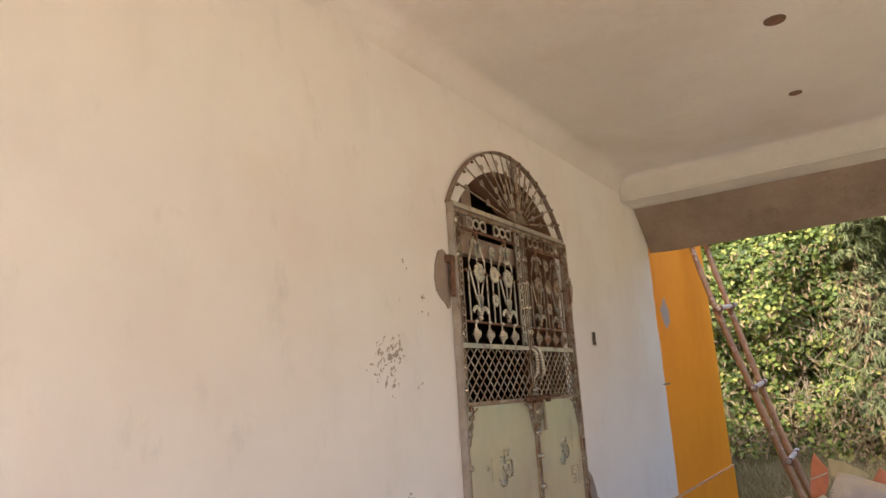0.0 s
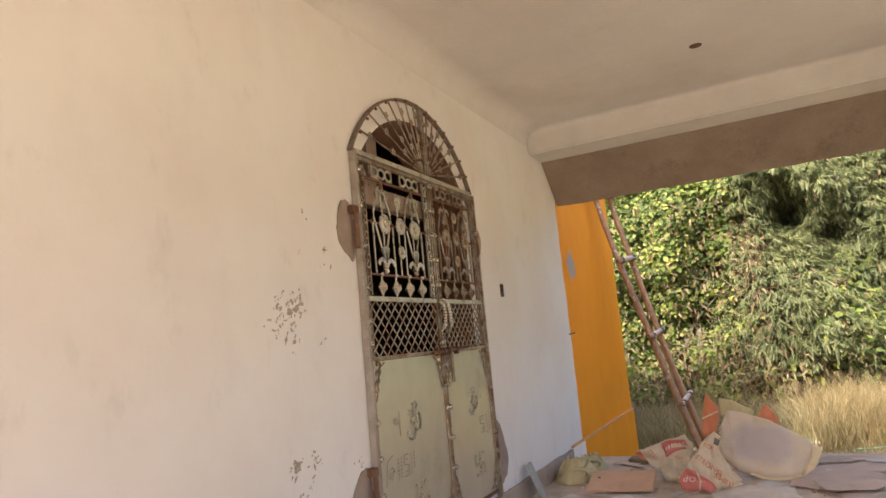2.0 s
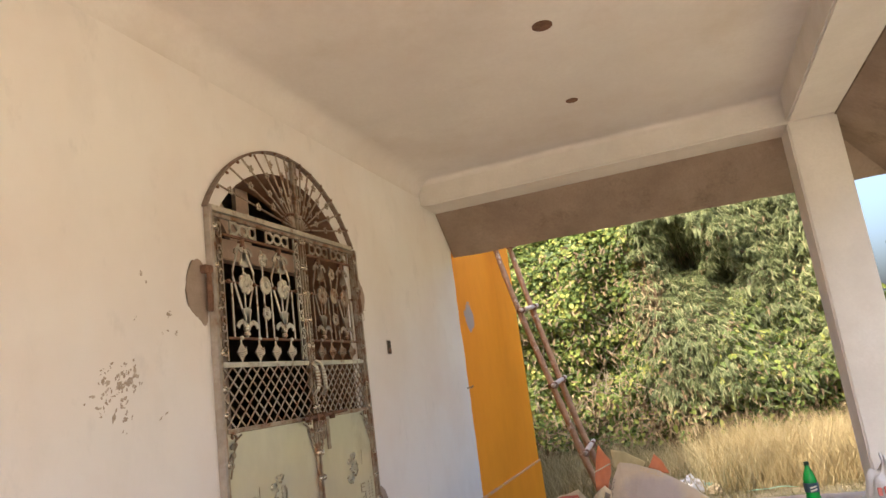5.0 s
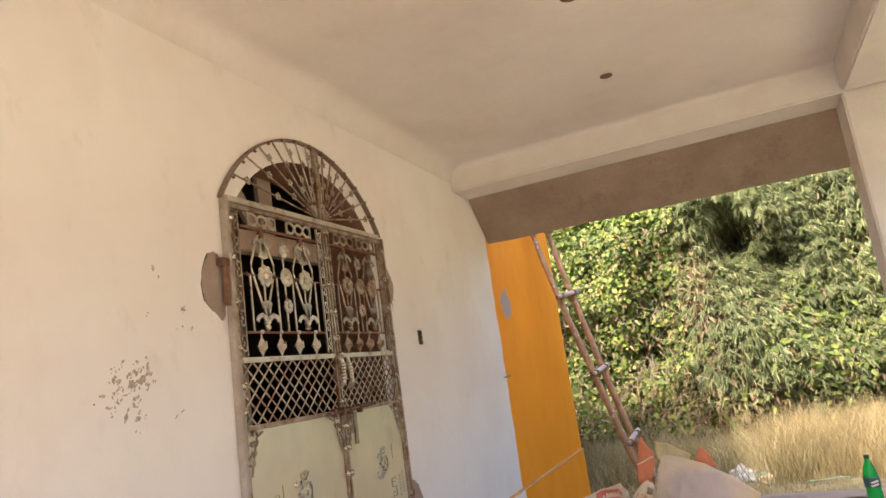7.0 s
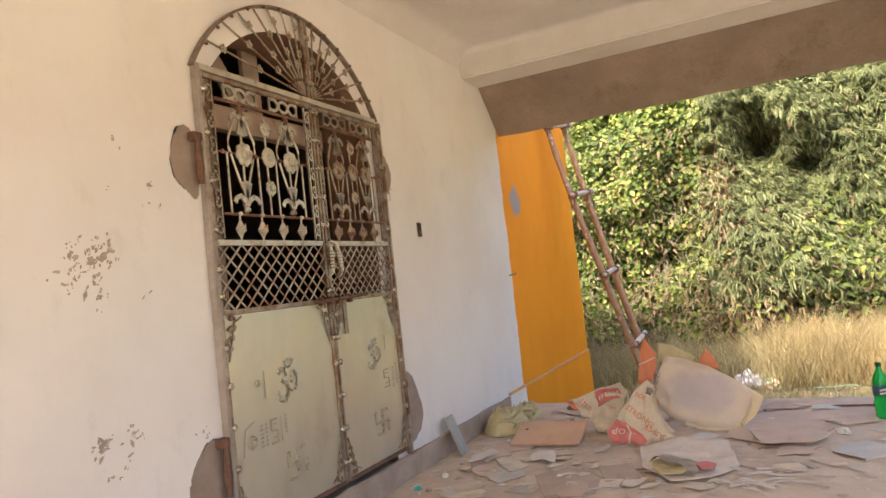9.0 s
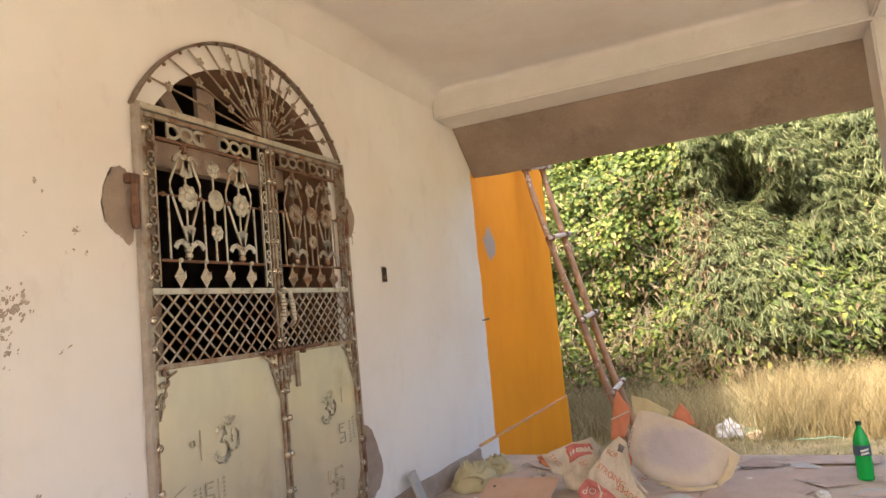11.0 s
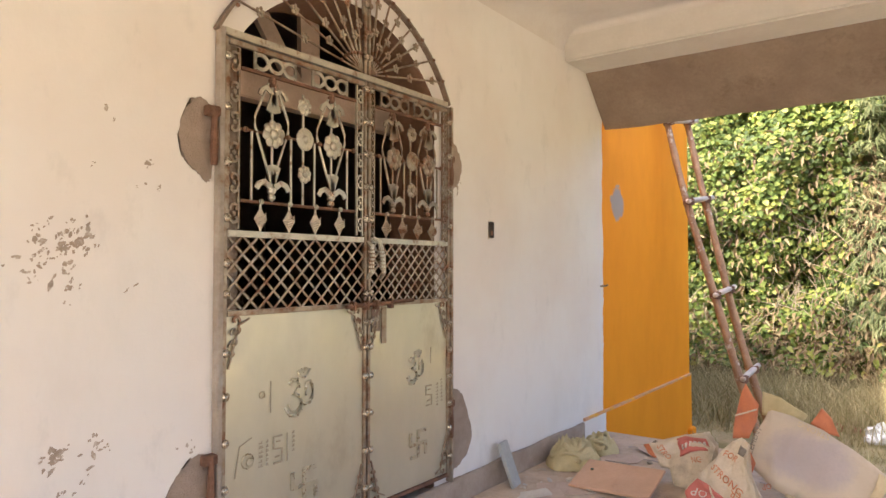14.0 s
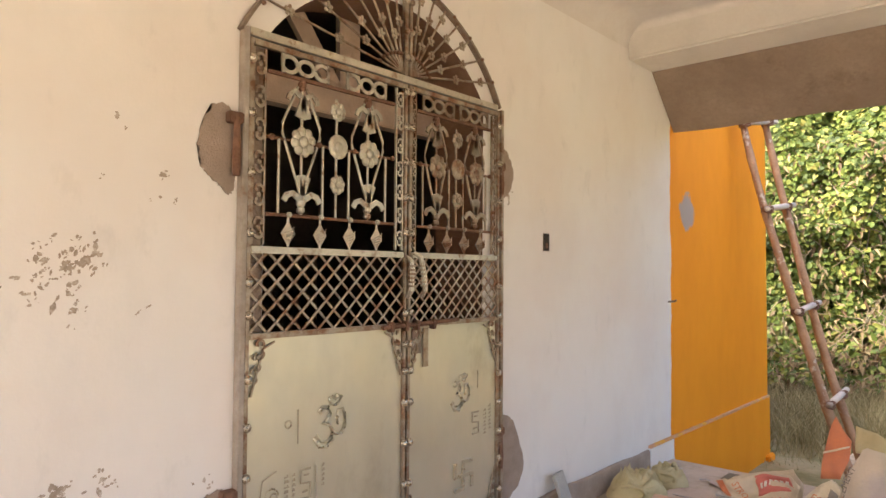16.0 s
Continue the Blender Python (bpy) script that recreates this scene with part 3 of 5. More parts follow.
    def leaf(y0, y1, hinge_left):
        """One leaf between y0 and y1: embossed panel, lattice, ornamental bars, scroll frieze."""
        lf = new("leaf")
        lf.parent = gate
        if hinge_left:
            sy0, sy1 = y0 + 0.085, y1 - 0.075
        else:
            sy0, sy1 = y0 + 0.06, y1 - 0.065
        # stiles
        for a, b in ((y0, y0 + 0.02), (y1 - 0.02, y1)):
            bm = bmesh.new()
            box(bm, (-0.012, a, 0.19), (0.013, b, 2.28), 0.003)
            part("stile", bm, M_STEEL, lf)
        # sheet panel
        bm = bmesh.new()
        bmesh.ops.create_grid(bm, x_segments=14, y_segments=20, size=0.5)
        for v in bm.verts:
            yy, zz = y0 + 0.021 + (v.co.x + 0.5) * (y1 - y0 - 0.042), 0.20 + (v.co.y + 0.5) * 0.97
            inset = min(v.co.x + 0.5, 0.5 - v.co.x, v.co.y + 0.5, 0.5 - v.co.y)
            v.co = (0.0022 * noise.noise(Vector((yy * 3.2, zz * 2.4, 3.0))) * min(1, inset * 8), yy, zz)
        box(bm, (-0.012, y0 + 0.021, 0.20), (-0.006, y1 - 0.021, 1.17))
        smooth(part("panel", bm, M_PANEL, lf, "embossed stainless steel sheet panel"))
        # rails
        for z, h, mt in ((0.185, 0.02, M_RUST), (1.172, 0.022, M_STEEL), (1.487, 0.026, M_STEEL_LIGHT), (2.255, 0.022, M_STEEL)):
            bm = bmesh.new()
            box(bm, (-0.01, y0 + 0.02, z), (0.014, y1 - 0.02, z + h), 0.003)
            part("rail", bm, mt, lf)
        # lattice of flat slats
        z0, z1 = 1.194, 1.487
        a, b = (y0 + 0.02, y1 - 0.02)
        w, h = b - a, z1 - z0
        n = 10
        pitch = w / n * 1.0
        run = h * 1.04
        for sg in (1, -1):
            for i in range(-6, n + 1):
                p0 = a + i * pitch if sg > 0 else b - i * pitch
                # clip to the panel
                q0, q1 = (p0, z0), (p0 + sg * run, z1)
                lo, hi = 0.0, 1.0
                for lim, s2 in ((a, 1), (b, -1)):
                    d0, d1 = s2 * (q0[0] - lim), s2 * (q1[0] - lim)
                    if d0 < 0 and d1 < 0:
                        lo, hi = 1, 0
                    elif d0 < 0:
                        lo = max(lo, d0 / (d0 - d1))
                    elif d1 < 0:
                        hi = min(hi, d0 / (d0 - d1))
                if hi - lo < 0.05:
                    continue
                e0 = (q0[0] + (q1[0] - q0[0]) * lo, q0[1] + h * lo)
                e1 = (q0[0] + (q1[0] - q0[0]) * hi, q0[1] + h * hi)
                bm = bmesh.new()
                strip(bm, [e0, e1], 0.010, 0.004, 0.004 if sg > 0 else -0.001)
                part("slat", bm, M_STEEL, lf)
        # scroll strips at both sides of the open part
        if hinge_left:
            bm = bmesh.new()
            box(bm, (-0.012, y0 + 0.021, 1.196), (-0.008, sy0 - 0.004, 2.254))
            part("backing_plate", bm, M_BAND, lf, "rust-stained backing plate")
        scroll_strip("scroll_strip", y0 + 0.022, sy0 - 0.006, 1.52, 2.25, lf, M_STEEL)
        scroll_strip("scroll_strip", sy1 + 0.006, y1 - 0.022, 1.52, 2.25, lf, M_STEEL_LIGHT if hinge_left else M_STEEL)
        # frieze under the top rail
        bm = bmesh.new()
        box(bm, (-0.006, sy0, 2.165), (0.008, sy1, 2.178))
        part("frieze_bar", bm, M_RUST, lf)
        wid = sy1 - sy0
        for i in range(2):
            c = sy0 + wid * (0.26 + 0.48 * i)
            bm = bmesh.new()
            pts = [(c + 0.036 * math.cos(t), 2.216 + 0.028 * math.sin(t)) for t in [k * 2 * math.pi / 14 for k in range(15)]]
            strip(bm, pts, 0.015, 0.008, 0.002)
            for sg in (1, -1):
                for up in (1, -1):
                    pts = [(c + sg * (0.078 - 0.036 * math.cos(t)), 2.216 + up * 0.03 * math.sin(t)) for t in [0.1 + k * 2.6 / 8 for k in range(9)]]
                    strip(bm, pts, 0.015, 0.008, 0.002)
                box(bm, (0.002, c + sg * 0.108 - 0.006, 2.18), (0.01, c + sg * 0.108 + 0.006, 2.252))
            part("frieze_scroll", bm, M_STEEL_LIGHT if hinge_left else M_STEEL, lf)
        # ornamental bars
        bm = bmesh.new()
        tube(bm, [(0.0, sy0, 1.635), (0.0, sy1, 1.635)], 0.007)
        part("cross_bar", bm, M_RUST, lf)
        bm = bmesh.new()
        tube(bm, [(0.0, sy0, 1.925), (0.0, sy1, 1.925)], 0.006)
        part("cross_bar", bm, M_RUST, lf)
        cs = (sy0 + wid * 0.24, sy0 + wid * 0.76)
        mt = M_STEEL_LIGHT if hinge_left else M_STEEL
        for c in cs:
            g = wid * 0.115
            bm = bmesh.new()
            tube(bm, [(0, c, 1.64), (0, c, 2.165)], 0.006)
            part("bar", bm, mt, lf)
            for sg in (1, -1):
                bm = bmesh.new()
                tube(bm, [(0, c + sg * 0.018, 1.76), (0, c + sg * (g + 0.012), 1.95), (0, c + sg * (g + 0.012), 1.99), (0, c + sg * 0.02, 2.14)], 0.006)
                part("bent_bar", bm, mt, lf)
                bm = bmesh.new()
                tube(bm, [(0, c + sg * (g + 0.028), 1.64), (0, c + sg * (g + 0.028), 1.925)], 0.006)
                part("bar", bm, mt, lf)
                # curled leaf at the foot and at the head
                bm = bmesh.new()
                strip(bm, [(c + sg * 0.01, 1.70), (c + sg * 0.045, 1.722), (c + sg * 0.072, 1.712), (c + sg * 0.085, 1.69)], 0.024, 0.007, 0.004)
                part("curled_leaf", bm, mt, lf)
                bm = bmesh.new()
                strip(bm, [(c + sg * 0.012, 2.10), (c + sg * 0.04, 2.118), (c + sg * 0.064, 2.10), (c + sg * 0.07, 2.08)], 0.020, 0.007, 0.004)
                part("curled_leaf", bm, mt, lf)
            bm = bmesh.new()
            flower(bm, c, 1.925, 0.062, 8, 0.006)
            smooth(part("rosette", bm, mt, lf))
            bm = bmesh.new()
            lathe(bm, [(0.008, 0), (0.017, 0.008), (0.017, 0.02), (0.011, 0.026), (0.019, 0.036), (0.019, 0.05), (0.008, 0.06)], 10, (0, c, 1.645))
            part("collar", bm, mt, lf)
            bm = bmesh.new()
            lathe(bm, [(0.008, 0), (0.016, 0.01), (0.018, 0.03), (0.008, 0.045)], 10, (0, c, 2.125))
            part("collar", bm, M_RUST, lf)
            for zc, s in ((1.745, 1), (2.065, -1)):
                bm = bmesh.new()
                for a in (-0.5, 0, 0.5):
                    strip(bm, [(c, zc - s * 0.03), (c + 0.018 * math.sin(a) * 1.2, zc), (c + 0.055 * math.sin(a), zc + s * 0.052 * math.cos(a))], 0.024, 0.008, 0.004)
                part("lotus", bm, mt, lf)
        c = sy0 + wid * 0.5
        bm = bmesh.new()
        tube(bm, [(0, c, 1.64), (0, c, 2.13)], 0.006)
        part("bar", bm, mt, lf)
        bm = bmesh.new()
        flower(bm, c, 1.93, 0.053, 14, 0.008)
        ball(bm, (0.012, c, 1.93), 0.034, (0.35, 1, 1), 12)
        smooth(part("rosette", bm, mt, lf))
        for z in (1.775, 2.075):
            bm = bmesh.new()
            flower(bm, c, z, 0.042, 8, 0.005)
            smooth(part("rosette", bm, mt, lf))
        # balls at the bar ends and twisted basket diamonds
        for y in [sy0 + wid * f for f in (0.03, 0.36, 0.64, 0.97)]:
            bm = bmesh.new()
            ball(bm, (0.008, y, 1.925), 0.012)
            part("knob", bm, M_RUST, lf)
        for i in range(4):
            y = sy0 + wid * (0.155 + 0.23 * i)
            bm = bmesh.new()
            lathe(bm, [(0.005, 0), (0.007, 0.012), (0.034, 0.052), (0.007, 0.092), (0.005, 0.115)], 4, (0, y, 1.513))
            for j in range(4):
                s = -0.014 + 0.0095 * j
                tube(bm, [(0.014, y - 0.018, 1.556 + s), (0.030, y + 0.0, 1.566 + s), (0.014, y + 0.018, 1.575 + s)], 0.003, 4)
            part("basket_knot", bm, mt, lf)
            bm = bmesh.new()
            ball(bm, (0.006, y, 1.637), 0.012)
            part("knob", bm, mt, lf)
        # corner scroll plates on the panel
        for sy, flip in ((y0 + 0.03, 1), (y1 - 0.03, -1)):
            for z, up in ((1.165, -1), (0.22, 1)):
                bm = bmesh.new()
                for k in range(3):
                    scroll(bm, sy + flip * (0.012 + 0.012 * (2 - k)), z + up * (0.03 + 0.048 * k), 0.024 - 0.003 * k, flip, 0.006)
                strip(bm, [(sy + flip * 0.10, z + up * 0.006), (sy + flip * 0.05, z + up * 0.03), (sy + flip * 0.03, z + up * 0.10), (sy, z + up * 0.2)], 0.007, 0.006, 0.005)
                part("corner_scroll", bm, M_STEEL, lf)
        return lf

    left = leaf(0.0, 0.822, True)
    right = leaf(0.830, 1.515, False)
    studs(0.012, (0.30, 0.50, 0.68, 0.86, 1.03, 1.26, 1.38, 1.56, 1.78, 2.0, 2.2), left)
    studs(0.808, (0.30, 0.48, 0.66, 0.84, 0.98, 1.10, 1.24, 1.60, 1.76, 1.92, 2.08, 2.24), left)
    studs(0.845, (0.30, 0.48, 0.66, 0.84, 0.98, 1.10, 1.24, 1.60, 1.76, 1.92, 2.08, 2.24), right)
    studs(1.505, (0.30, 0.46, 0.60, 0.75, 0.9, 1.05, 1.2, 1.35, 1.6, 1.8, 2.0, 2.2), right)

    def emblem(lf, y, z, s):
        """The embossed syllable sign: two bowls, a tail, a crescent and a dot."""
        def P(pts, r):
            b2 = bmesh.new()
            tube(b2, [(0.003, y + s * a, z + s * b) for a, b in pts], r, 6)
            return b2
        bowls = [(-0.42, 0.42), (-0.30, 0.55), (-0.10, 0.53), (-0.02, 0.36), (-0.12, 0.18), (-0.27, 0.12), (-0.06, 0.06), (0.06, -0.12), (0.04, -0.36), (-0.14, -0.52), (-0.38, -0.48), (-0.55, -0.22)]
        smooth(part("embossed_sign", P(bowls, 0.0075), M_EMBOSS, lf))
        smooth(part("embossed_sign", P([(u * 0.8 - 0.01, v * 0.8 + 0.03) for u, v in bowls], 0.005), M_EMBOSS, lf))
        tail = [(0.04, -0.10), (0.20, -0.24), (0.38, -0.22), (0.50, -0.02), (0.50, 0.24), (0.40, 0.42), (0.26, 0.40), (0.22, 0.20), (0.24, 0.02)]
        smooth(part("embossed_sign", P(tail, 0.0065), M_EMBOSS, lf))
        smooth(part("embossed_sign", P([(-0.08, 0.78), (-0.02, 0.62), (0.14, 0.54), (0.30, 0.62), (0.38, 0.78)], 0.006), M_EMBOSS, lf))
        smooth(part("embossed_sign", P([(0.03, 0.80), (0.15, 0.70), (0.27, 0.80)], 0.005), M_EMBOSS, lf))
        b2 = bmesh.new()
        ball(b2, (0.006, y + s * 0.2, z + s * 0.78), 0.010)
        smooth(part("embossed_sign", b2, M_EMBOSS, lf))

    emblem(left, 0.405, 0.80, 0.15)
    emblem(right, 1.215, 0.815, 0.13)

    def hooked_cross(lf, y, z, s):
        """The embossed auspicious sign of a temple door, arms bent clockwise."""
        bm = bmesh.new()
        for k in range(4):
            a = k * math.pi / 2
            rot = lambda p: (y + s * (p[0] * math.cos(a) - p[1] * math.sin(a)), z + s * (p[0] * math.sin(a) + p[1] * math.cos(a)))
            strip(bm, [rot((0.0, 0.0)), rot((0.0, 1.0)), ], 0.018, 0.008, 0.001 + 0.0004 * k)
            strip(bm, [rot((-0.05, 0.93)), rot((0.95, 0.93))], 0.018, 0.008, 0.0015 + 0.0004 * k)
        part("embossed_sign", bm, M_EMBOSS, lf)

    hooked_cross(left, 0.43, 0.415, 0.072)
    hooked_cross(right, 1.235, 0.425, 0.070)
    # maker's stamps: upright columns of short bars and squared signs
    def stamp_column(lf, y, z0, n, wide=0.024):
        rnd = random.Random(int(y * 1000))
        for i in range(n):
            bm = bmesh.new()
            z = z0 + 0.019 * i
            box(bm, (0.002, y, z), (0.0052, y + wide * rnd.uniform(0.7, 1.0), z + 0.005), 0.001)
            box(bm, (0.002, y + wide * rnd.uniform(0.1, 0.6), z + 0.005), (0.0052, y + wide * rnd.uniform(0.7, 0.9), z + 0.012), 0.001)
            part("stamped_mark", bm, M_STAMP, lf)

    def squared_sign(lf, y, z, w, h):
        bm = bmesh.new()
        strip(bm, [(y + w, z + h), (y, z + h), (y, z + 0.55 * h), (y + w, z + 0.5 * h), (y + w, z), (y, z)], 0.009, 0.004, 0.002)
        strip(bm, [(y + 0.3 * w, z + 0.8 * h), (y + 0.8 * w, z + 0.8 * h)], 0.006, 0.004, 0.002)
        strip(bm, [(y + 0.2 * w, z + 0.22 * h), (y + 0.7 * w, z + 0.25 * h)], 0.006, 0.004, 0.002)
        part("stamped_mark", bm, M_STAMP, lf)

    squared_sign(right, 1.305, 0.615, 0.05, 0.105)
    stamp_column(right, 1.395, 0.60, 7)
    stamp_column(right, 1.435, 0.62, 7)
    squared_sign(left, 0.262, 0.545, 0.045, 0.11)
    stamp_column(left, 0.185, 0.545, 6)
    stamp_column(left, 0.222, 0.545, 6, 0.016)
    stamp_column(left, 0.362, 0.575, 5, 0.016)
    for pts in ([(0.335, 0.54), (0.335, 0.66)], [(0.07, 0.53), (0.09, 0.65), (0.15, 0.675)], [(0.245, 0.76), (0.245, 0.89)], [(1.345, 0.84), (1.348, 0.93)]):
        bm = bmesh.new()
        strip(bm, pts, 0.004, 0.003, 0.0025)
        part("stamped_mark", bm, M_STAMP, left if pts[0][0] < 0.8 else right)
    for y, z, r in ((0.13, 0.585, 0.030), (0.14, 0.58, 0.016), (0.20, 0.84, 0.014)):
        bm = bmesh.new()
        tube(bm, [(0.004, y + r * math.cos(k * math.pi / 4), z + r * math.sin(k * math.pi / 4)) for k in range(8)], 0.004, 4, closed=True)
        part("stamped_mark", bm, M_EMBOSS, left)
    # rust-bled strap plate beside the lock
    bm = bmesh.new()
    box(bm, (0.003, 0.935, 0.985), (0.010, 0.972, 1.165), 0.002)
    part("lock_strap", bm, M_STEEL, gate, "grey steel strap streaked with rust")
    bm = bmesh.new()
    box(bm, (0.003, 0.862, 1.05), (0.007, 0.925, 1.165), 0.002)
    part("lock_plate", bm, M_BAND, gate, "rust-bled lock plate")
    # latch: sliding bolt, hasp, two hanging pull handles
    bm = bmesh.new()
    tube(bm, [(0.03, 0.66, 1.180), (0.03, 1.16, 1.196)], 0.010, 8)
    bolt = part("bolt", bm, M_RUST, gate, "rusty sliding bolt")
    for y in (0.70, 0.79, 0.86, 0.97):
        bm = bmesh.new()
        box(bm, (0.012, y, 1.160), (0.045, y + 0.02, 1.205), 0.003)
        part("bolt_bracket", bm, M_RUST, bolt)
    for y, dz, tilt in ((0.815, 0.0, 0.0), (0.872, 0.02, 0.04)):
        bm = bmesh.new()
        pts = [(0.02, y - tilt * 0.3, 1.49 + dz), (0.05, y, 1.47 + dz), (0.055, y + tilt * 0.4, 1.42), (0.05, y + tilt * 0.8, 1.34), (0.02, y + tilt, 1.31)]
        tube(bm, pts, [0.010, 0.012, 0.014, 0.012, 0.010], 8)
        hd = part("pull_handle", bm, M_STEEL_LIGHT, gate, "ribbed steel pull handle")
        for k in range(6):
            bm = bmesh.new()
            f = 1.45 - 0.018 * k
            bmesh.ops.create_cone(bm, cap_ends=True, segments=8, radius1=0.017, radius2=0.017, depth=0.007, matrix=Matrix.Translation((0.054, y + tilt * 0.4 * (1.47 - f) / 0.05 * 0.5, f)))
            part("rib", bm, M_STEEL, hd)
    # hinges
    for y, z, h in ((-0.045, 1.87, 0.22), (-0.045, 0.52, 0.24), (1.53, 1.92, 0.16), (1.53, 0.50, 0.2)):
        bm = bmesh.new()
        tube(bm, [(0.012, y, z - h / 2), (0.012, y, z - h / 6), (0.012, y, z + h / 6), (0.012, y, z + h / 2)], [0.013, 0.017, 0.013, 0.012], 8)
        hg = part("hinge", bm, M_RUST, gate, "rusty hinge pin")
        bm = bmesh.new()
        box(bm, (WX + 0.001, y - 0.03, z + h / 2 - 0.03), (0.02, y + 0.03, z + h / 2 + 0.01), 0.004)
        part("hinge_strap", bm, M_RUST, hg)
    return gate


steel_gate()


# things behind the gate: a tie beam and slanted boards in the arch
tb = tagged(part("tie_beam", box(bmesh.new(), (-0.44, HOLE_L - 0.1, 2.17), (-0.36, HOLE_R + 0.1, 2.30), 0.006), M_CARD), "brown wooden beam across the inner opening", "beam")
def slanted_board(y0, z0, y1, z1, w):
    b2 = bmesh.new()
    strip(b2, [(y0, z0), (y1, z1)], w, 0.03, -0.41)
    return tagged(part("slanted_board", b2, M_CARD), "brown wooden board slanting behind the arch", "board", "boards behind the arch")
slanted_board(0.34, 2.80, 0.72, 2.302, 0.09)
slanted_board(0.80, 2.80, 0.81, 2.302, 0.13)


# ---- marks on the wall ----
def bare_patch(name, pts, label, seedv):
    """A shallow irregular patch of exposed plaster round an outline (y, z)."""
    bm = bmesh.new()
    rnd = random.Random(seedv)
    for _ in range(2):                 # round the corners off
        pts = [tuple(Vector(pts[i]).lerp(Vector(pts[(i + 1) % len(pts)]), f)) for i in range(len(pts)) for f in (0.25, 0.75)]
    out = []
    k = len(pts)
    for i in range(k):
        a, b = Vector(pts[i]), Vector(pts[(i + 1) % k])
        for f in (0, 0.5):
            p = a.lerp(b, f)
            out.append((p.x + rnd.uniform(-1, 1) * 0.0055, p.y + rnd.uniform(-1, 1) * 0.0055))
    vs = [bm.verts.new((WX + 0.004, y, z)) for y, z in out]
    f = bm.faces.new(vs)
    bmesh.ops.triangulate(bm, faces=[f])
    r = bmesh.ops.extrude_face_region(bm, geom=bm.faces[:])
    bmesh.ops.translate(bm, verts=[v for v in r["geom"] if isinstance(v, bmesh.types.BMVert)], vec=(-0.003, 0, 0))
    return tagged(part(name, bm, M_BARE), label, "plaster patch", "bare plaster patches", kind="structure")


bare_patch("plaster_patch", [(-0.03, 2.00), (-0.11, 2.03), (-0.155, 1.96), (-0.185, 1.86), (-0.16, 1.77), (-0.10, 1.73), (-0.06, 1.69), (-0.03, 1.71)], "brown bare plaster patch beside upper hinge", 1)
bare_patch("plaster_patch", [(1.53, 2.10), (1.60, 2.10), (1.665, 2.03), (1.68, 1.95), (1.65, 1.87), (1.60, 1.83), (1.53, 1.80)], "brown bare plaster patch beside far hinge", 2)
bare_patch("plaster_patch", [(1.53, 0.70), (1.60, 0.66), (1.67, 0.64), (1.74, 0.50), (1.79, 0.36), (1.74, 0.26), (1.62, 0.20), (1.53, 0.18)], "brown bare plaster patch beside lower hinge", 3)
bare_patch("plaster_patch", [(-0.03, 0.66), (-0.10, 0.655), (-0.15, 0.62), (-0.21, 0.55), (-0.24, 0.40), (-0.2, 0.25), (-0.03, 0.18)], "brown bare plaster patch beside lower hinge", 4)


def chips(cy, cz, n, spread, seedv, ring=0.0):
    """Clumps of small flakes where the paint has come off, joined in one mesh."""
    rnd = random.Random(seedv)
    bm = bmesh.new()
    for _ in range(max(3, n // 4)):
        if ring:
            a = rnd.uniform(0.3, 2.9)
            y0, z0 = cy + ring * math.cos(a), cz + ring * 0.6 * math.sin(a) + rnd.gauss(0, 0.006)
        else:
            y0, z0 = cy + rnd.gauss(0, spread[0]), cz + rnd.gauss(0, spread[1])
        big = rnd.choice((0.55, 0.8, 1.0, 1.5))
        slant = rnd.gauss(0.8, 0.4)
        for _ in range(rnd.randint(2, 6)):
            d = rnd.gauss(0, 0.016) * big
            e = rnd.gauss(0, 0.006) * big
            y, z = y0 + d * math.cos(slant) - e * math.sin(slant), z0 + d * math.sin(slant) + e * math.cos(slant)
            s = rnd.uniform(0.003, 0.0085) * big
            ang = slant + rnd.gauss(0, 0.5)
            el = rnd.uniform(0.8, 1.7)
            k = 9
            vs = []
            for i in range(k):
                t = 2 * math.pi * i / k
                u, w = s * el * math.cos(t) * rnd.uniform(0.5, 1.25), s * 0.7 * math.sin(t) * rnd.uniform(0.5, 1.3)
                vs.append((y + u * math.cos(ang) - w * math.sin(ang), z + u * math.sin(ang) + w * math.cos(ang)))
            lift = 0.0009 + 0.0008 * rnd.random()
            top = [bm.verts.new((WX + lift, a, b)) for a, b in vs]
            low = [bm.verts.new((WX + 0.0002, a, b)) for a, b in vs]
            bm.faces.new(top)
            for i in range(k):
                bm.faces.new((top[i], low[i], low[(i + 1) % k], top[(i + 1) % k]))
    return tagged(part("paint_chips", bm, M_CHIP), "cluster of brown chips in the wall paint", "paint chips", kind="stuff")


M_CHIP = material("chipped_paint", (0.46, 0.38, 0.31), (0.33, 0.26, 0.20), 25, 150, 0.95, bump=0.5, stain=(0.62, 0.55, 0.47), stain_at=(0.5, 0.65), stain_scale=30)
chips(-0.595, 1.395, 120, (0.050, 0.050), 5)
chips(-0.565, 1.47, 36, (0.045, 0.045), 15)
chips(-0.665, 1.41, 20, (0.008, 0.035), 8)
chips(-0.52, 0.725, 60, (0.05, 0.03), 6, 0.10)
chips(-0.50, 0.64, 10, (0.05, 0.03), 12)
chips(-0.16, 0.68, 14, (0.05, 0.02), 7)
chips(-0.20, 1.70, 9, (0.10, 0.12), 9)
chips(-0.35, 1.75, 6, (0.15, 0.10), 10)
chips(1.66, 1.82, 8, (0.03, 0.05), 11)
chips(-0.3, 1.2, 7, (0.25, 0.3), 13)

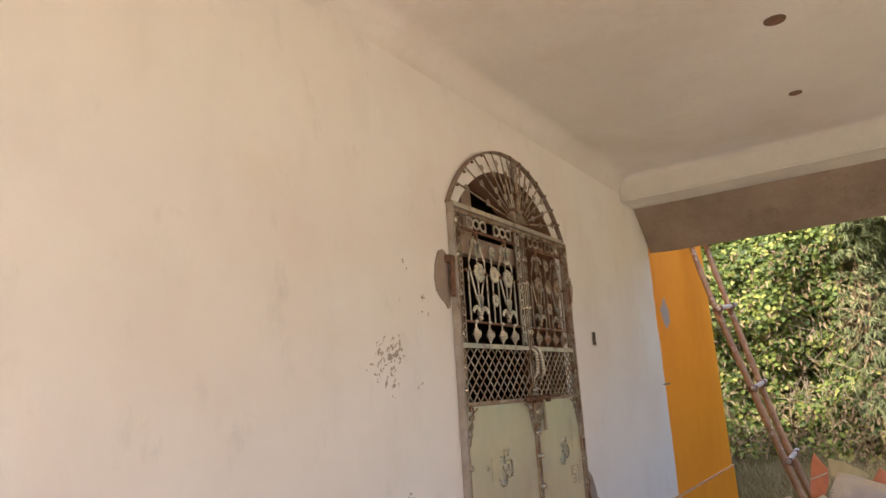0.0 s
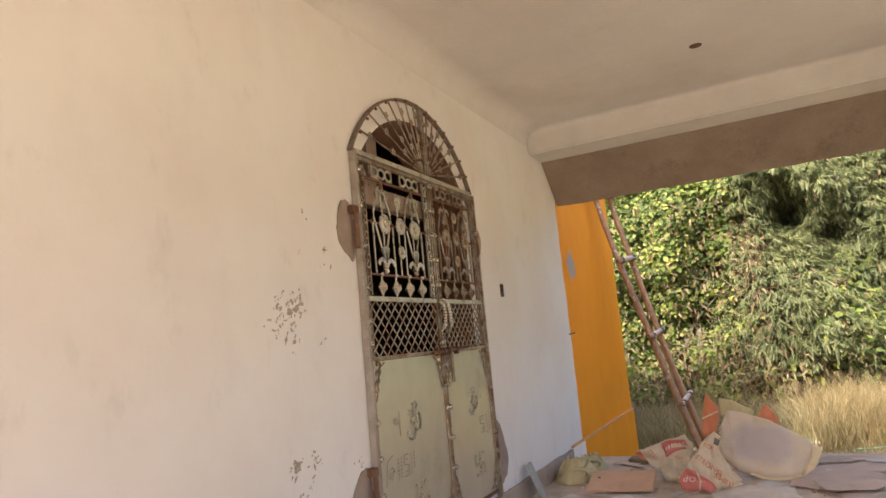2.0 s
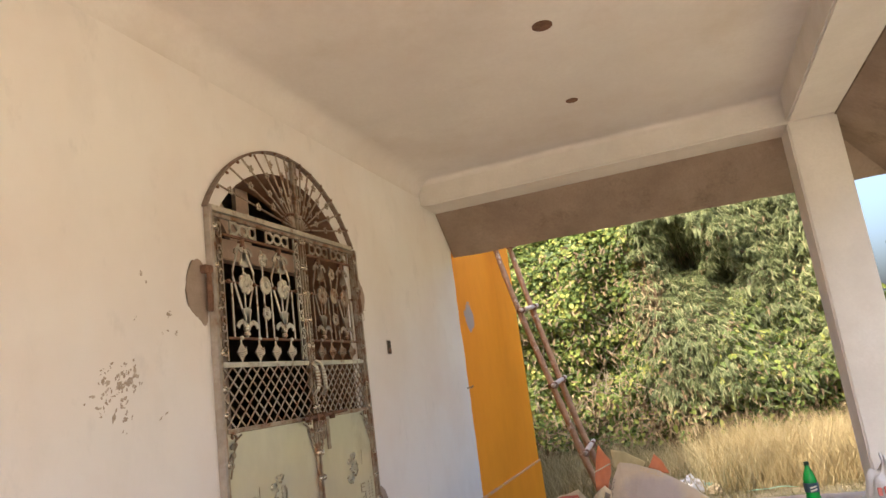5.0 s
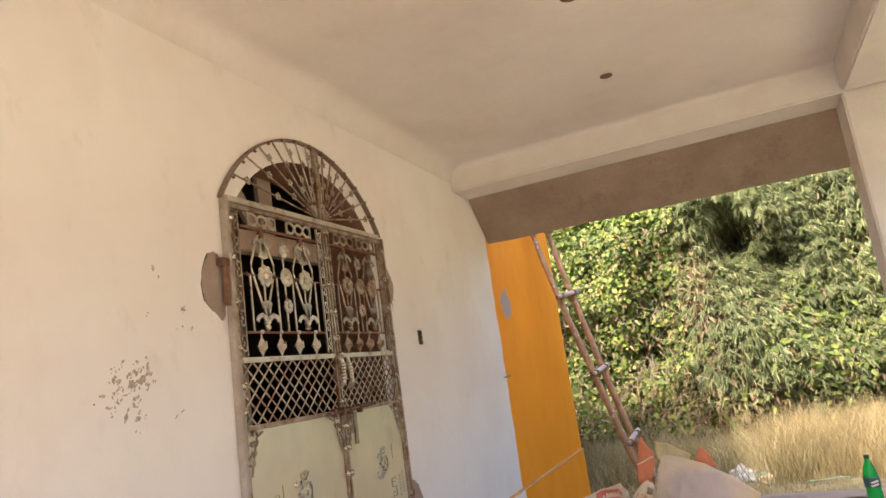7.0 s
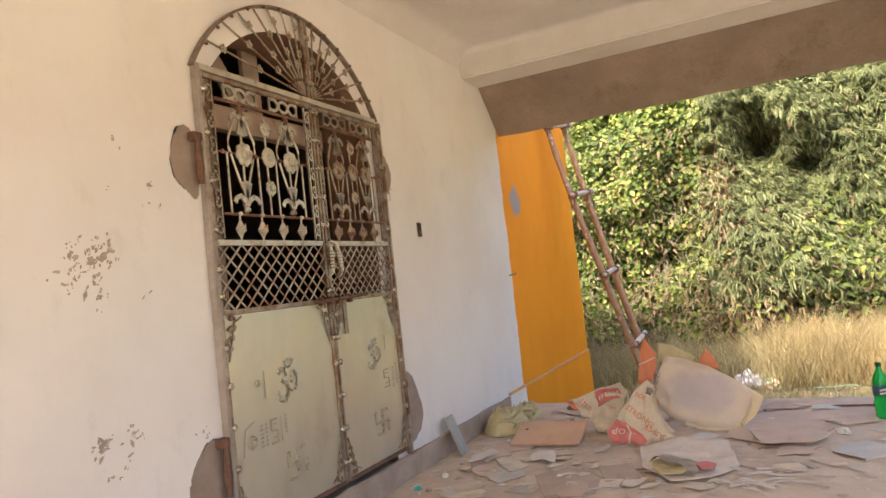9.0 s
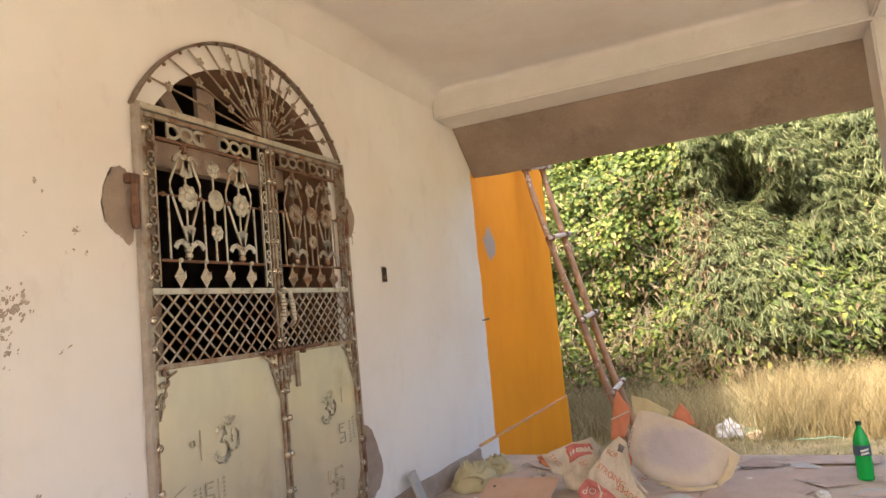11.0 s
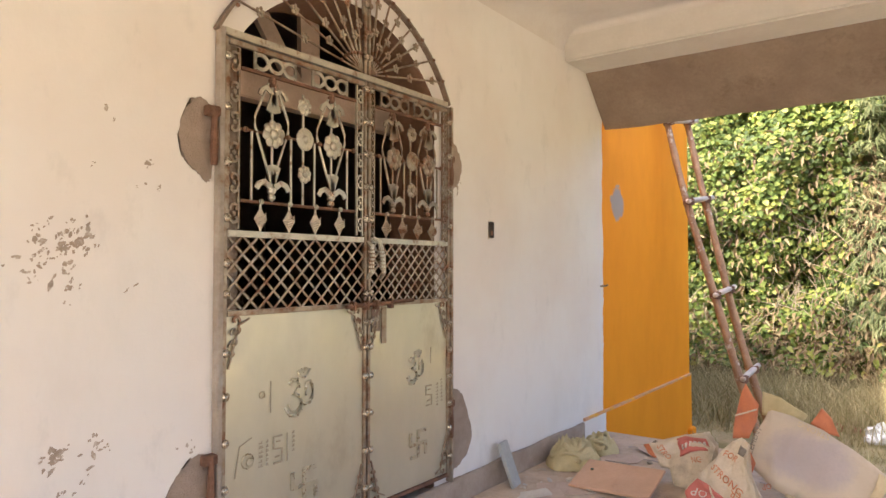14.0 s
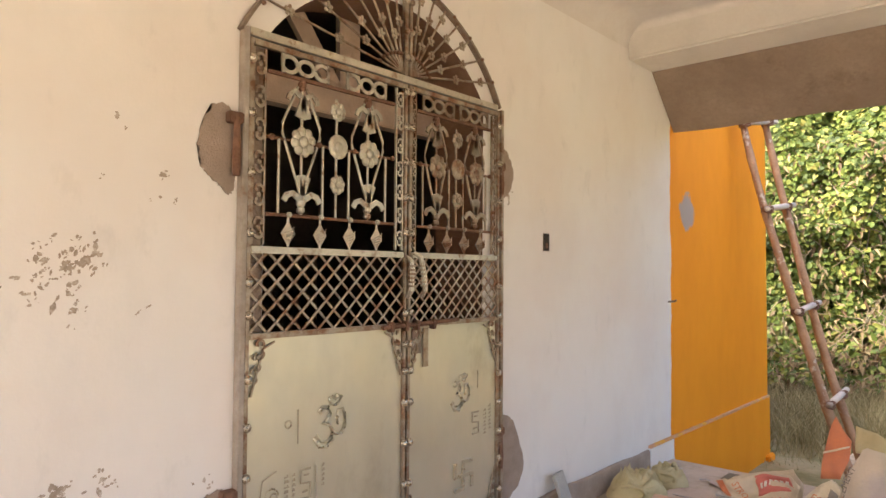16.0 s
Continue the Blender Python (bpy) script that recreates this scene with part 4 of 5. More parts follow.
# small switch box, its recess's shade a near-black plate, and nail on the wall
sb = empty("switch_box", "small empty rusty switch box set in the wall", "switch box")
bm = bmesh.new()
box(bm, (WX - 0.01, 1.975, 1.55), (WX + 0.004, 2.045, 1.66), 0.004)
part("box_rim", bm, M_CHIP, sb)
bm = bmesh.new()
box(bm, (WX + 0.0045, 1.981, 1.556), (WX + 0.0065, 2.037, 1.654))
part("box_shade_plate", bm, M_HOLLOWSHADE, sb, "near-black plate for the shaded hollow of the box")
bm = bmesh.new()
box(bm, (WX + 0.0068, 1.996, 1.57), (WX + 0.010, 2.02, 1.60))
part("terminal", bm, M_RUST, sb)
bm = bmesh.new()
tube(bm, [(WX - 0.01, 3.74, 1.21), (0.03, 3.74, 1.215), (0.045, 3.74, 1.225)], 0.008, 6)
tagged(part("wall_nail", bm, M_STEEL), "bent grey nail stub in the wall", "nail")


# ---- greenery ----
def leaves(name, pos, nrm, size, ratio, fold, mat, seedv, droop=None):
    """Many small folded leaves as one mesh: pos and nrm are N x 3, size N."""
    rng = np.random.default_rng(seedv)
    n = len(pos)
    nrm = nrm / np.linalg.norm(nrm, axis=1, keepdims=True)
    tip = rng.normal(size=(n, 3)) if droop is None else np.array(droop) + 0.42 * rng.normal(size=(n, 3))
    if droop is None:
        tip[:, 2] -= 0.7
    tip -= nrm * np.sum(tip * nrm, axis=1, keepdims=True)
    tip /= np.linalg.norm(tip, axis=1, keepdims=True)
    side = np.cross(nrm, tip)
    s = size[:, None]
    w = s * ratio
    up = nrm * s * fold
    v = np.stack([pos, pos + tip * s * 0.25 - side * w * 0.5 + up, pos + tip * s * 0.65 - side * w * 0.38 + up * 0.7, pos + tip * s,
                  pos + tip * s * 0.65 + side * w * 0.38 + up * 0.7, pos + tip * s * 0.25 + side * w * 0.5 + up], axis=1).reshape(-1, 3)
    base = (np.arange(n) * 6)[:, None]
    faces = np.concatenate([base + np.array([0, 1, 2, 3]), base + np.array([0, 3, 4, 5])], axis=1).reshape(-1)
    me = bpy.data.meshes.new(name)
    me.vertices.add(len(v))
    me.vertices.foreach_set("co", v.astype(np.float32).reshape(-1))
    me.loops.add(len(faces))
    me.loops.foreach_set("vertex_index", faces.astype(np.int32))
    me.polygons.add(2 * n)
    me.polygons.foreach_set("loop_start", np.arange(2 * n, dtype=np.int32) * 4)
    me.polygons.foreach_set("loop_total", np.full(2 * n, 4, dtype=np.int32))
    me.update(calc_edges=True)
    me.materials.append(mat)
    return new(name, me)


def hedge_depth(x, z):
    """How far the face of the thicket stands from the porch, lumpy and leaning back with height."""
    v = Vector((x * 0.55, z * 0.6, 1.7))
    d = 8.6 + 0.28 * max(0, z) - 0.75 * noise.noise(v) - 0.35 * noise.noise(v * 2.7) - 0.12 * noise.noise(v * 7.0)
    # dark hollow under the drooping bamboo
    d += 1.5 * math.exp(-((x - 2.28) / 0.26) ** 2 - ((z - 2.95) / 0.36) ** 2)
    d += 0.8 * math.exp(-((x - 2.85) / 0.35) ** 2 - ((z - 2.45) / 0.40) ** 2)
    d += 0.6 * math.exp(-((x - 0.75) / 0.35) ** 2 - ((z - 1.2) / 0.3) ** 2)
    # a bulge of drooping shoots beside the hollow
    d -= 0.5 * math.exp(-((x - 2.35) / 0.5) ** 2 - ((z - 1.45) / 0.6) ** 2)
    return d


def hedge_top(x):
    """Height of the thicket, falling away past the pillar."""
    return 4.6 + 0.35 * noise.noise(Vector((x * 1.1, 0, 4))) - 2.7 * min(1, max(0, (x - 4.0) / 0.7))


def backing_point(x, f):
    z = -0.8 + f * (hedge_top(x) + 0.7)
    return bm.verts.new((x, hedge_depth(x, z) + 0.22, z))


# dark sheet added behind the leaves for the shade between them
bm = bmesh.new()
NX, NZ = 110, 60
grid = [[backing_point(x, z) for x in np.linspace(-9, 7.2, NX)] for z in np.linspace(0.0, 1.0, NZ)]
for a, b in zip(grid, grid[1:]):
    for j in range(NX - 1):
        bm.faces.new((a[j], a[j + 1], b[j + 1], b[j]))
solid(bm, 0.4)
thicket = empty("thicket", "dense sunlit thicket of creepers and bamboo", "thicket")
smooth(part("thicket_backing", bm, M_THICKETSHADE, thicket, "dark backing sheet for shade between the leaves"))


def scatter(n, x0, x1, z0, z1, seedv, keep, jitter=0.22):
    """Points on the thicket's face with outward normals; keep(x, z) is a chance."""
    rng = np.random.default_rng(seedv)
    pts, nr = [], []
    while len(pts) < n:
        x, z = rng.uniform(x0, x1), rng.uniform(z0, z1)
        if z > hedge_top(x) + rng.normal() * 0.08 or rng.random() > keep(x, z):
            continue
        d = hedge_depth(x, z)
        e = 0.05
        gx, gz = (hedge_depth(x + e, z) - d) / e, (hedge_depth(x, z + e) - d) / e
        pts.append((x, d - rng.random() ** 2 * jitter + 0.12, z))
        nr.append((gx * 0.5, -1.0, gz * 0.5 + 0.45))
    nr = np.array(nr)
    nr += rng.normal(size=nr.shape) * 0.5
    return np.array(pts), nr, rng


def edge01(v, a, b):
    return min(1.0, max(0.0, (v - a) / (b - a)))


def is_creeper(x, z):
    lim = 1.55 + 0.4 * noise.noise(Vector((x, z, 5))) - 0.45 * edge01(1.2 - z, 0, 1.2)
    patch = noise.noise(Vector((x * 1.3, z * 1.3, 9.0)))
    return (1.0 - edge01(x, lim - 0.3, lim + 0.3)) * (0.35 + 0.65 * edge01(patch, -0.45, 0.0))


p, nr, rng = scatter(36000, -4.0, 2.4, 0.0, 5.0, 1, is_creeper)
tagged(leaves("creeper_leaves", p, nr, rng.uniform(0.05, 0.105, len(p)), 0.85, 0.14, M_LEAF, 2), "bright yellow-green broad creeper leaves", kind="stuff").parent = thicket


def is_bamboo(x, z):
    g = noise.noise(Vector((x * 1.1, z * 1.1, 2.0)))
    hollow = math.exp(-((x - 2.28) / 0.24) ** 2 - ((z - 2.95) / 0.33) ** 2)
    return edge01(x, 1.2, 1.9) * (0.45 + 0.55 * edge01(g, -0.4, 0.1)) * (1 - 0.93 * hollow) * edge01(z, 0.3, 0.9)


p, nr, rng = scatter(7200, 1.0, 6.5, 0.2, 5.0, 3, is_bamboo, 0.45)
nr[:, 2] += 0.4
p, nr = np.repeat(p, 8, axis=0), np.repeat(nr, 8, axis=0)          # sprays of eight leaves from one joint
p += rng.normal(size=p.shape) * 0.02
nr += rng.normal(size=nr.shape) * 0.25
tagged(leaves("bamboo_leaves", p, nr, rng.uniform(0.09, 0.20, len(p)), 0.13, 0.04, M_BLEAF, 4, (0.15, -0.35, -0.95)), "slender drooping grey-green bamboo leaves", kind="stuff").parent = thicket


def is_broad(x, z):
    return edge01(x, 2.3, 3.0) * (1 - edge01(z, 1.5, 2.3)) + 0.15 * (1 - edge01(z, 0.3, 0.8))


p, nr, rng = scatter(9500, -2.0, 7.0, 0.0, 2.3, 5, is_broad, 0.4)
tagged(leaves("shrub_leaves", p, nr, rng.uniform(0.07, 0.15, len(p)), 0.5, 0.12, M_LEAF, 6), "broad green shrub leaves low in the thicket", kind="stuff").parent = thicket


def is_dry(x, z):
    return 1.3 * math.exp(-((x - 1.62) / 0.20) ** 2 - ((z - 2.0) / 0.55) ** 2) + 0.07 + 0.28 * (1 - edge01(z, 0.4, 1.0))


p, nr, rng = scatter(6500, -2.0, 4.5, 0.0, 3.4, 7, is_dry, 0.42)
tagged(leaves("dry_leaves", p, nr, rng.uniform(0.05, 0.16, len(p)), 0.3, 0.2, M_DRYLEAF, 8, (0, -0.1, -0.9)), "brown withered leaves among the creepers", kind="stuff").parent = thicket
# bare stems
bm = bmesh.new()
rnd = random.Random(31)
for _ in range(170):
    x, z = rnd.uniform(-1.0, 4.5), rnd.uniform(-0.3, 1.9)
    pts = []
    dx, dz = rnd.gauss(0, 0.12), rnd.uniform(0.1, 0.3)
    for k in range(5):
        pts.append((x, hedge_depth(x, z) - 0.10 + 0.05 * rnd.random(), z))
        x, z = x + dx + rnd.gauss(0, 0.05), z + dz
        dz -= 0.03
    tube(bm, pts, 0.006, 4)
tagged(part("stem_tangle", bm, M_TWIG, thicket), "thin bare brown stems", kind="stuff")


def grass(name, n, area, hmin, hmax, mat, seedv, label, keep, width=0.006):
    """Blades of three joints rooted in the ground, as one mesh."""
    rng = np.random.default_rng(seedv)
    pts = []
    while len(pts) < n:
        x, y = rng.uniform(area[0], area[1]), rng.uniform(area[2], area[3])
        if rng.random() < keep(x, y):
            pts.append((x, y, -0.52))
    p = np.array(pts)
    h = rng.uniform(hmin, hmax, n)[:, None] * (0.75 + 0.5 * np.array([[0.5 + 0.5 * noise.noise(Vector((q[0] * 1.4, q[1] * 1.4, 0)))] for q in pts]))
    lean = rng.normal(size=(n, 3)) * 0.38
    lean[:, 2] = 1
    ang = rng.uniform(0, math.pi, n)
    sd = np.stack([np.cos(ang), np.sin(ang), np.zeros(n)], axis=1) * width
    bend = rng.normal(size=(n, 3)) * 0.2
    bend[:, 2] = -0.08
    m1 = p + lean * h * 0.5
    t = p + lean * h + bend * h
    v = np.stack([p - sd, p + sd, m1 + sd * 0.8, m1 - sd * 0.8, t], axis=1).reshape(-1, 3)
    me = bpy.data.meshes.new(name)
    b = (np.arange(n) * 5)[:, None]
    loops = np.concatenate([b + np.array([0, 1, 2, 3]), b + np.array([3, 2, 4])], axis=1).reshape(-1)
    me.vertices.add(len(v))
    me.vertices.foreach_set("co", v.astype(np.float32).reshape(-1))
    me.loops.add(len(loops))
    me.loops.foreach_set("vertex_index", loops.astype(np.int32))
    me.polygons.add(2 * n)
    st = np.stack([np.arange(n) * 7, np.arange(n) * 7 + 4], axis=1).reshape(-1)
    me.polygons.foreach_set("loop_start", st.astype(np.int32))
    me.polygons.foreach_set("loop_total", np.tile(np.array([4, 3], dtype=np.int32), n))
    me.update(calc_edges=True)
    me.materials.append(mat)
    return tagged(new(name, me), label, "grass", kind="stuff")


grass("dry_grass", 24000, (1.7, 7.5, 6.75, 8.7), 0.35, 0.95, M_DRYGRASS, 11, "tall dry straw-coloured grass below the thicket",
      lambda x, y: edge01(x + 0.25 * noise.noise(Vector((y * 2, x, 3))), 1.75, 2.3) * (0.35 + 0.65 * edge01(y, 6.7, 7.4)), 0.004)
grass("weeds", 9000, (-1.5, 2.6, 6.5, 8.9), 0.25, 0.75, M_GREENGRASS, 12, "shaded green and brown weeds under the thicket", lambda x, y: 0.3 + 0.7 * edge01(y, 6.9, 7.8), 0.005)
grass("short_grass", 9000, (0.0, 7.0, 4.3, 7.4), 0.04, 0.13, M_GREENGRASS, 13, "short trodden green grass beyond the porch", lambda x, y: edge01(noise.noise(Vector((x, y, 8))), -0.5, 0.3), 0.005)


# far trees seen past the pillar
def far_tree(x, y, h, spread, seedv):
    tr = empty("tree", "hazy distant dark green tree", "tree", "distant trees")
    tr.location = (x, y, -0.5)
    rnd = random.Random(seedv)
    rng = np.random.default_rng(seedv)
    bm = bmesh.new()
    tube(bm, [(0, 0, 0), (0.1, 0, h * 0.3), (-0.1, 0.1, h * 0.6), (0, 0, h * 0.85)], [0.2, 0.16, 0.11, 0.04], 8)
    clumps = []
    for k in range(16):
        a, f = rnd.uniform(0, 6.28), rnd.uniform(0.35, 0.95)
        r = spread * math.sin(min(1, f) * 2.6) * rnd.uniform(0.4, 1.0)
        e = Vector((r * math.cos(a), r * math.sin(a), h * f))
        tube(bm, [(0, 0, h * f * 0.7), e * 0.5 + Vector((0, 0, h * f * 0.42)), e], [0.07, 0.05, 0.02], 5)
        clumps.append(e)
    part("trunk", bm, M_TWIG, tr)
    c = np.array([tuple(clumps[i % len(clumps)]) for i in range(3000)])
    d = rng.normal(size=c.shape) * spread * 0.22
    lv = leaves("crown", c + d, d + rng.normal(size=c.shape) * 0.2, rng.uniform(0.15, 0.34, len(c)), 0.5, 0.1, M_FARLEAF, seedv)
    lv.parent = tr
    return tr


far_tree(10.3, 24.0, 5.2, 1.5, 1)
far_tree(12.6, 25.0, 6.0, 2.0, 2)
far_tree(15.0, 27.0, 6.4, 2.4, 3)
far_tree(8.3, 18.5, 2.7, 1.5, 4)
far_tree(10.2, 19.0, 2.6, 1.6, 5)


# ---- ladder leaning on the wall ----
def bamboo_ladder():
    lad = empty("bamboo_ladder", "rough bamboo ladder tied with rope, leaning outside the porch", "ladder")
    tops, foots = [], []
    for name, a, b in (("near", (0.045, 5.20, 3.05), (1.02, 5.20, -0.5)), ("far", (0.165, 5.55, 3.05), (1.045, 5.55, -0.5))):
        a, b = Vector(a), Vector(b)
        bm = bmesh.new()
        n = 26
        pts, rs = [], []
        for i in range(n + 1):
            f = i / n
            p = a.lerp(b, f) + Vector((-0.06 * math.sin(math.pi * f) * (1.0 if a.y < 5.4 else 1.25) + 0.010 * math.sin(9 * f + a.y * 3), 0.012 * math.cos(4 * f), 0))
            pts.append(p)
            rs.append((0.031 + 0.009 * f) * (1.16 if i % 4 == 0 else 1.0))
        tube(bm, pts, rs, 10)
        smooth(part("rail", bm, M_BAMBOO, lad))
        tops.append(a)
        foots.append(b)
    for z in (2.84, 2.02, 1.10, 0.32, -0.2):
        f = (3.05 - z) / 3.55
        bow = Vector((-0.06 * math.sin(math.pi * f), 0, 0))
        p, q = tops[0].lerp(foots[0], f) + bow, tops[1].lerp(foots[1], f - 0.014) + bow * 1.25
        d = (q - p).normalized()
        bm = bmesh.new()
        off = Vector((0.035, 0, 0.012))
        tube(bm, [p - d * 0.06 + off, p.lerp(q, 0.5) + off, q + d * 0.11 + off], [0.026, 0.028, 0.025], 8)
        rung = smooth(part("rung", bm, M_RUNG, lad, "pale stripped pole rung"))
        for e in (p, q):
            bm = bmesh.new()
            for k in range(4):
                r = 0.050
                c = e + Vector((0.015, 0, -0.02 + 0.014 * k))
                tube(bm, [(c.x + r * math.cos(t), c.y + r * math.sin(t), c.z + 0.012 * math.sin(t * 2 + k)) for t in [j * math.pi / 5 for j in range(10)]], 0.008, 5, closed=True)
            tube(bm, [e + Vector((0.03, -0.03, -0.01)), e + Vector((0.035, -0.04, -0.06)), e + Vector((0.03, -0.035, -0.09))], 0.004, 4)
            part("rope_tie", bm, M_ROPE, rung, "brown rope lashing")
    return lad


bamboo_ladder()


# ---- litter on the floor ----
def sheet_mesh(outline, thick, seedv, rough=0.01, cuts=3, lift=0.0):
    """A thin irregular sheet from an outline (x, y), wrinkled, lying on z 0."""
    bm = bmesh.new()
    vs = [bm.verts.new((x, y, 0)) for x, y in outline]
    f = bm.faces.new(vs)
    bmesh.ops.triangulate(bm, faces=[f])
    bmesh.ops.subdivide_edges(bm, edges=bm.edges[:], cuts=cuts, use_grid_fill=True)
    lo = 0
    for v in bm.verts:
        c = Vector((v.co.x * 5 + seedv, v.co.y * 5, seedv))
        v.co.z = rough * (0.5 + 0.5 * noise.noise(c)) + lift * (v.co.x ** 2 + v.co.y ** 2)
        v.co.x += 0.005 * noise.noise(c * 5)
        v.co.y += 0.005 * noise.noise(c * 3 + Vector((9, 0, 0)))
    solid(bm, thick)
    zmin = min(v.co.z for v in bm.verts)
    for v in bm.verts:
        v.co.z -= zmin
    return bm


def ragged(rx, ry, n, seedv, sharp=0.25):
    rnd = random.Random(seedv)
    # a torn rectangle: points along its sides, some bitten away
    pts = []
    for i in range(n):
        t = 2 * math.pi * (i + rnd.uniform(-0.25, 0.25)) / n
        c, s = math.cos(t), math.sin(t)
        m = max(abs(c), abs(s))
        k = rnd.uniform(1 - 1.6 * sharp, 1.0)
        pts.append((rx * c / m * k, ry * s / m * k))
    return pts


def lying(name, outline, thick, mat, at, rz, seedv, label, category, group="", rough=0.015, tilt=(0, 0), lift=0.0):
    ob = part(name, sheet_mesh(outline, thick, seedv, rough, 3, lift), mat)
    ob.matrix_basis = pose(at[0], at[1], at[2], tilt[0], tilt[1], rz)
    return tagged(ob, label, category, group)



def lettering(text, size, spot, turn, surface, mat, parent):
    """Flat printed letters from the built-in font, laid on a creased sheet: surface maps (x, z) to a point."""
    cu = bpy.data.curves.new("lettering", "FONT")
    cu.body, cu.size, cu.resolution_u = text, size, 2
    tmp = bpy.data.objects.new("lettering", cu)
    me = bpy.data.meshes.new_from_object(tmp)
    bpy.data.objects.remove(tmp)
    c, s = math.cos(radians(turn)), math.sin(radians(turn))
    for v in me.vertices:
        x, z = v.co.x, v.co.y
        v.co = surface(spot[0] + x * c - z * s, spot[1] + x * s + z * c)
    me.materials.append(mat)
    ob = new("lettering", me)
    ob.parent = parent
    return ob


def sack_face(y0, lean, seedv, amp):
    """A surface standing on the floor: maps (x, z) to a crumpled, back-leaning sheet; near lifts a point towards the porch."""
    def place(x, z, near=0.0):
        c = Vector((x * 5 + seedv, z * 5, seedv))
        fold = abs(noise.noise(c * 0.9)) * 1.4 + 0.5 * abs(noise.noise(c * 2.2 + Vector((3, 1, 0)))) + 0.25 * abs(noise.noise(c * 4.6 + Vector((0, 5, 2))))
        return Vector((x + 0.35 * amp * noise.noise(c * 1.3 + Vector((9, 0, 0))), y0 + lean * z - amp * fold - near, max(0.003 + near * 0.1, z + 0.3 * amp * noise.noise(c * 1.7))))
    return place


def sack_sheet(name, outline, place, mat, parent, label="", near=0.0, thick=0.004, cuts=6):
    """A sheet with a drawn outline (x, z) laid on a crumpled surface."""
    bm = bmesh.new()
    f = bm.faces.new([bm.verts.new((x, 0, z)) for x, z in outline])
    bmesh.ops.triangulate(bm, faces=[f])
    bmesh.ops.subdivide_edges(bm, edges=bm.edges[:], cuts=cuts, use_grid_fill=True)
    for v in bm.verts:
        v.co = place(v.co.x, v.co.z, near)
    solid(bm, thick)
    return smooth(part(name, bm, mat, parent, label))


# stiff flattened cement sack standing on edge, cement-stained inside facing the porch
def stained_sack():
    th = empty("cement_sack", "stiff opened cement sack, cement-stained inside, propped on the floor", "sack", "cement sacks")
    face = sack_face(2.74, 0.30, 2.0, 0.030)
    body = sack_sheet("sack_sheet", [(1.425, 0.49), (1.445, 0.503), (1.57, 0.474), (1.725, 0.426), (1.85, 0.348), (1.96, 0.275), (2.045, 0.213), (1.977, 0.087), (1.91, 0.038), (1.80, 0.004), (1.638, 0.009), (1.53, 0.045), (1.445, 0.077), (1.348, 0.164), (1.319, 0.242), (1.37, 0.37)], face, M_SACKGREY, th)
    # the turned-over right edge and lower hem, ochre paper
    sack_sheet("rolled_edge", [(2.045, 0.215), (1.977, 0.085), (1.91, 0.034), (1.885, 0.055), (1.935, 0.10), (1.965, 0.17), (1.985, 0.245)], face, M_SACKRIM, body, "ochre turned-over edge", 0.022, 0.006)
    sack_sheet("rolled_edge", [(1.90, 0.032), (1.80, 0.002), (1.638, 0.006), (1.53, 0.042), (1.54, 0.058), (1.64, 0.026), (1.80, 0.024), (1.89, 0.05)], face, M_SACKRIM, body, "ochre turned-over edge", 0.014, 0.006)
    # printed flap standing up at one end, torn corner behind the top edge
    flap = sack_sheet("printed_flap", [(1.295, 0.645), (1.377, 0.532), (1.367, 0.435), (1.325, 0.33), (1.231, 0.315), (1.251, 0.445), (1.27, 0.561)], sack_face(2.70, 0.30, 5.0, 0.035), M_ORANGERED, body, "orange-red printed flap", 0.0, 0.004)
    sack_sheet("print_mark", [(1.25, 0.45), (1.37, 0.50), (1.37, 0.51), (1.25, 0.46)], sack_face(2.70, 0.30, 5.0, 0.035), M_SACK, flap, "", 0.012, 0.002, 3)
    sack_sheet("printed_flap", [(1.315, 0.16), (1.345, 0.14), (1.36, 0.20), (1.33, 0.26), (1.31, 0.22)], face, M_ORANGERED, body, "orange-red printed flap", 0.016)
    sack_sheet("printed_flap", [(1.638, 0.445), (1.696, 0.535), (1.745, 0.484), (1.793, 0.387), (1.716, 0.40)], sack_face(2.80, 0.30, 8.0, 0.03), M_ORANGERED, body, "orange-red printed flap")
    sack_sheet("back_fold", [(1.367, 0.592), (1.474, 0.571), (1.629, 0.484), (1.60, 0.44), (1.377, 0.46)], sack_face(2.80, 0.30, 9.0, 0.03), M_CLOTH, body, "olive back fold")
    text = lambda x, z: face(x, z, 0.010)
    lettering("CEMENT", 0.046, (1.335, 0.23), 68, text, M_PRINT, body)
    lettering("STRONG", 0.045, (1.76, 0.405), 161, text, M_SACKRIM, body)
    lettering("OP", 0.045, (1.45, 0.10), 200, text, M_ORANGERED, body)
    return th


stained_sack()


def buff_sack(label, outline, face, back):
    """An empty printed paper sack, slumped: a creased front sheet and the back sheet behind it."""
    th = empty("cement_sack", label, "sack", "cement sacks")
    front = sack_sheet("front_sheet", outline, face, M_SACK, th)
    cx = sum(p[0] for p in outline) / len(outline)
    sack_sheet("back_sheet", [(cx + (x - cx) * 0.95, z * 0.96) for x, z in outline], back, M_SACK, th)
    return front


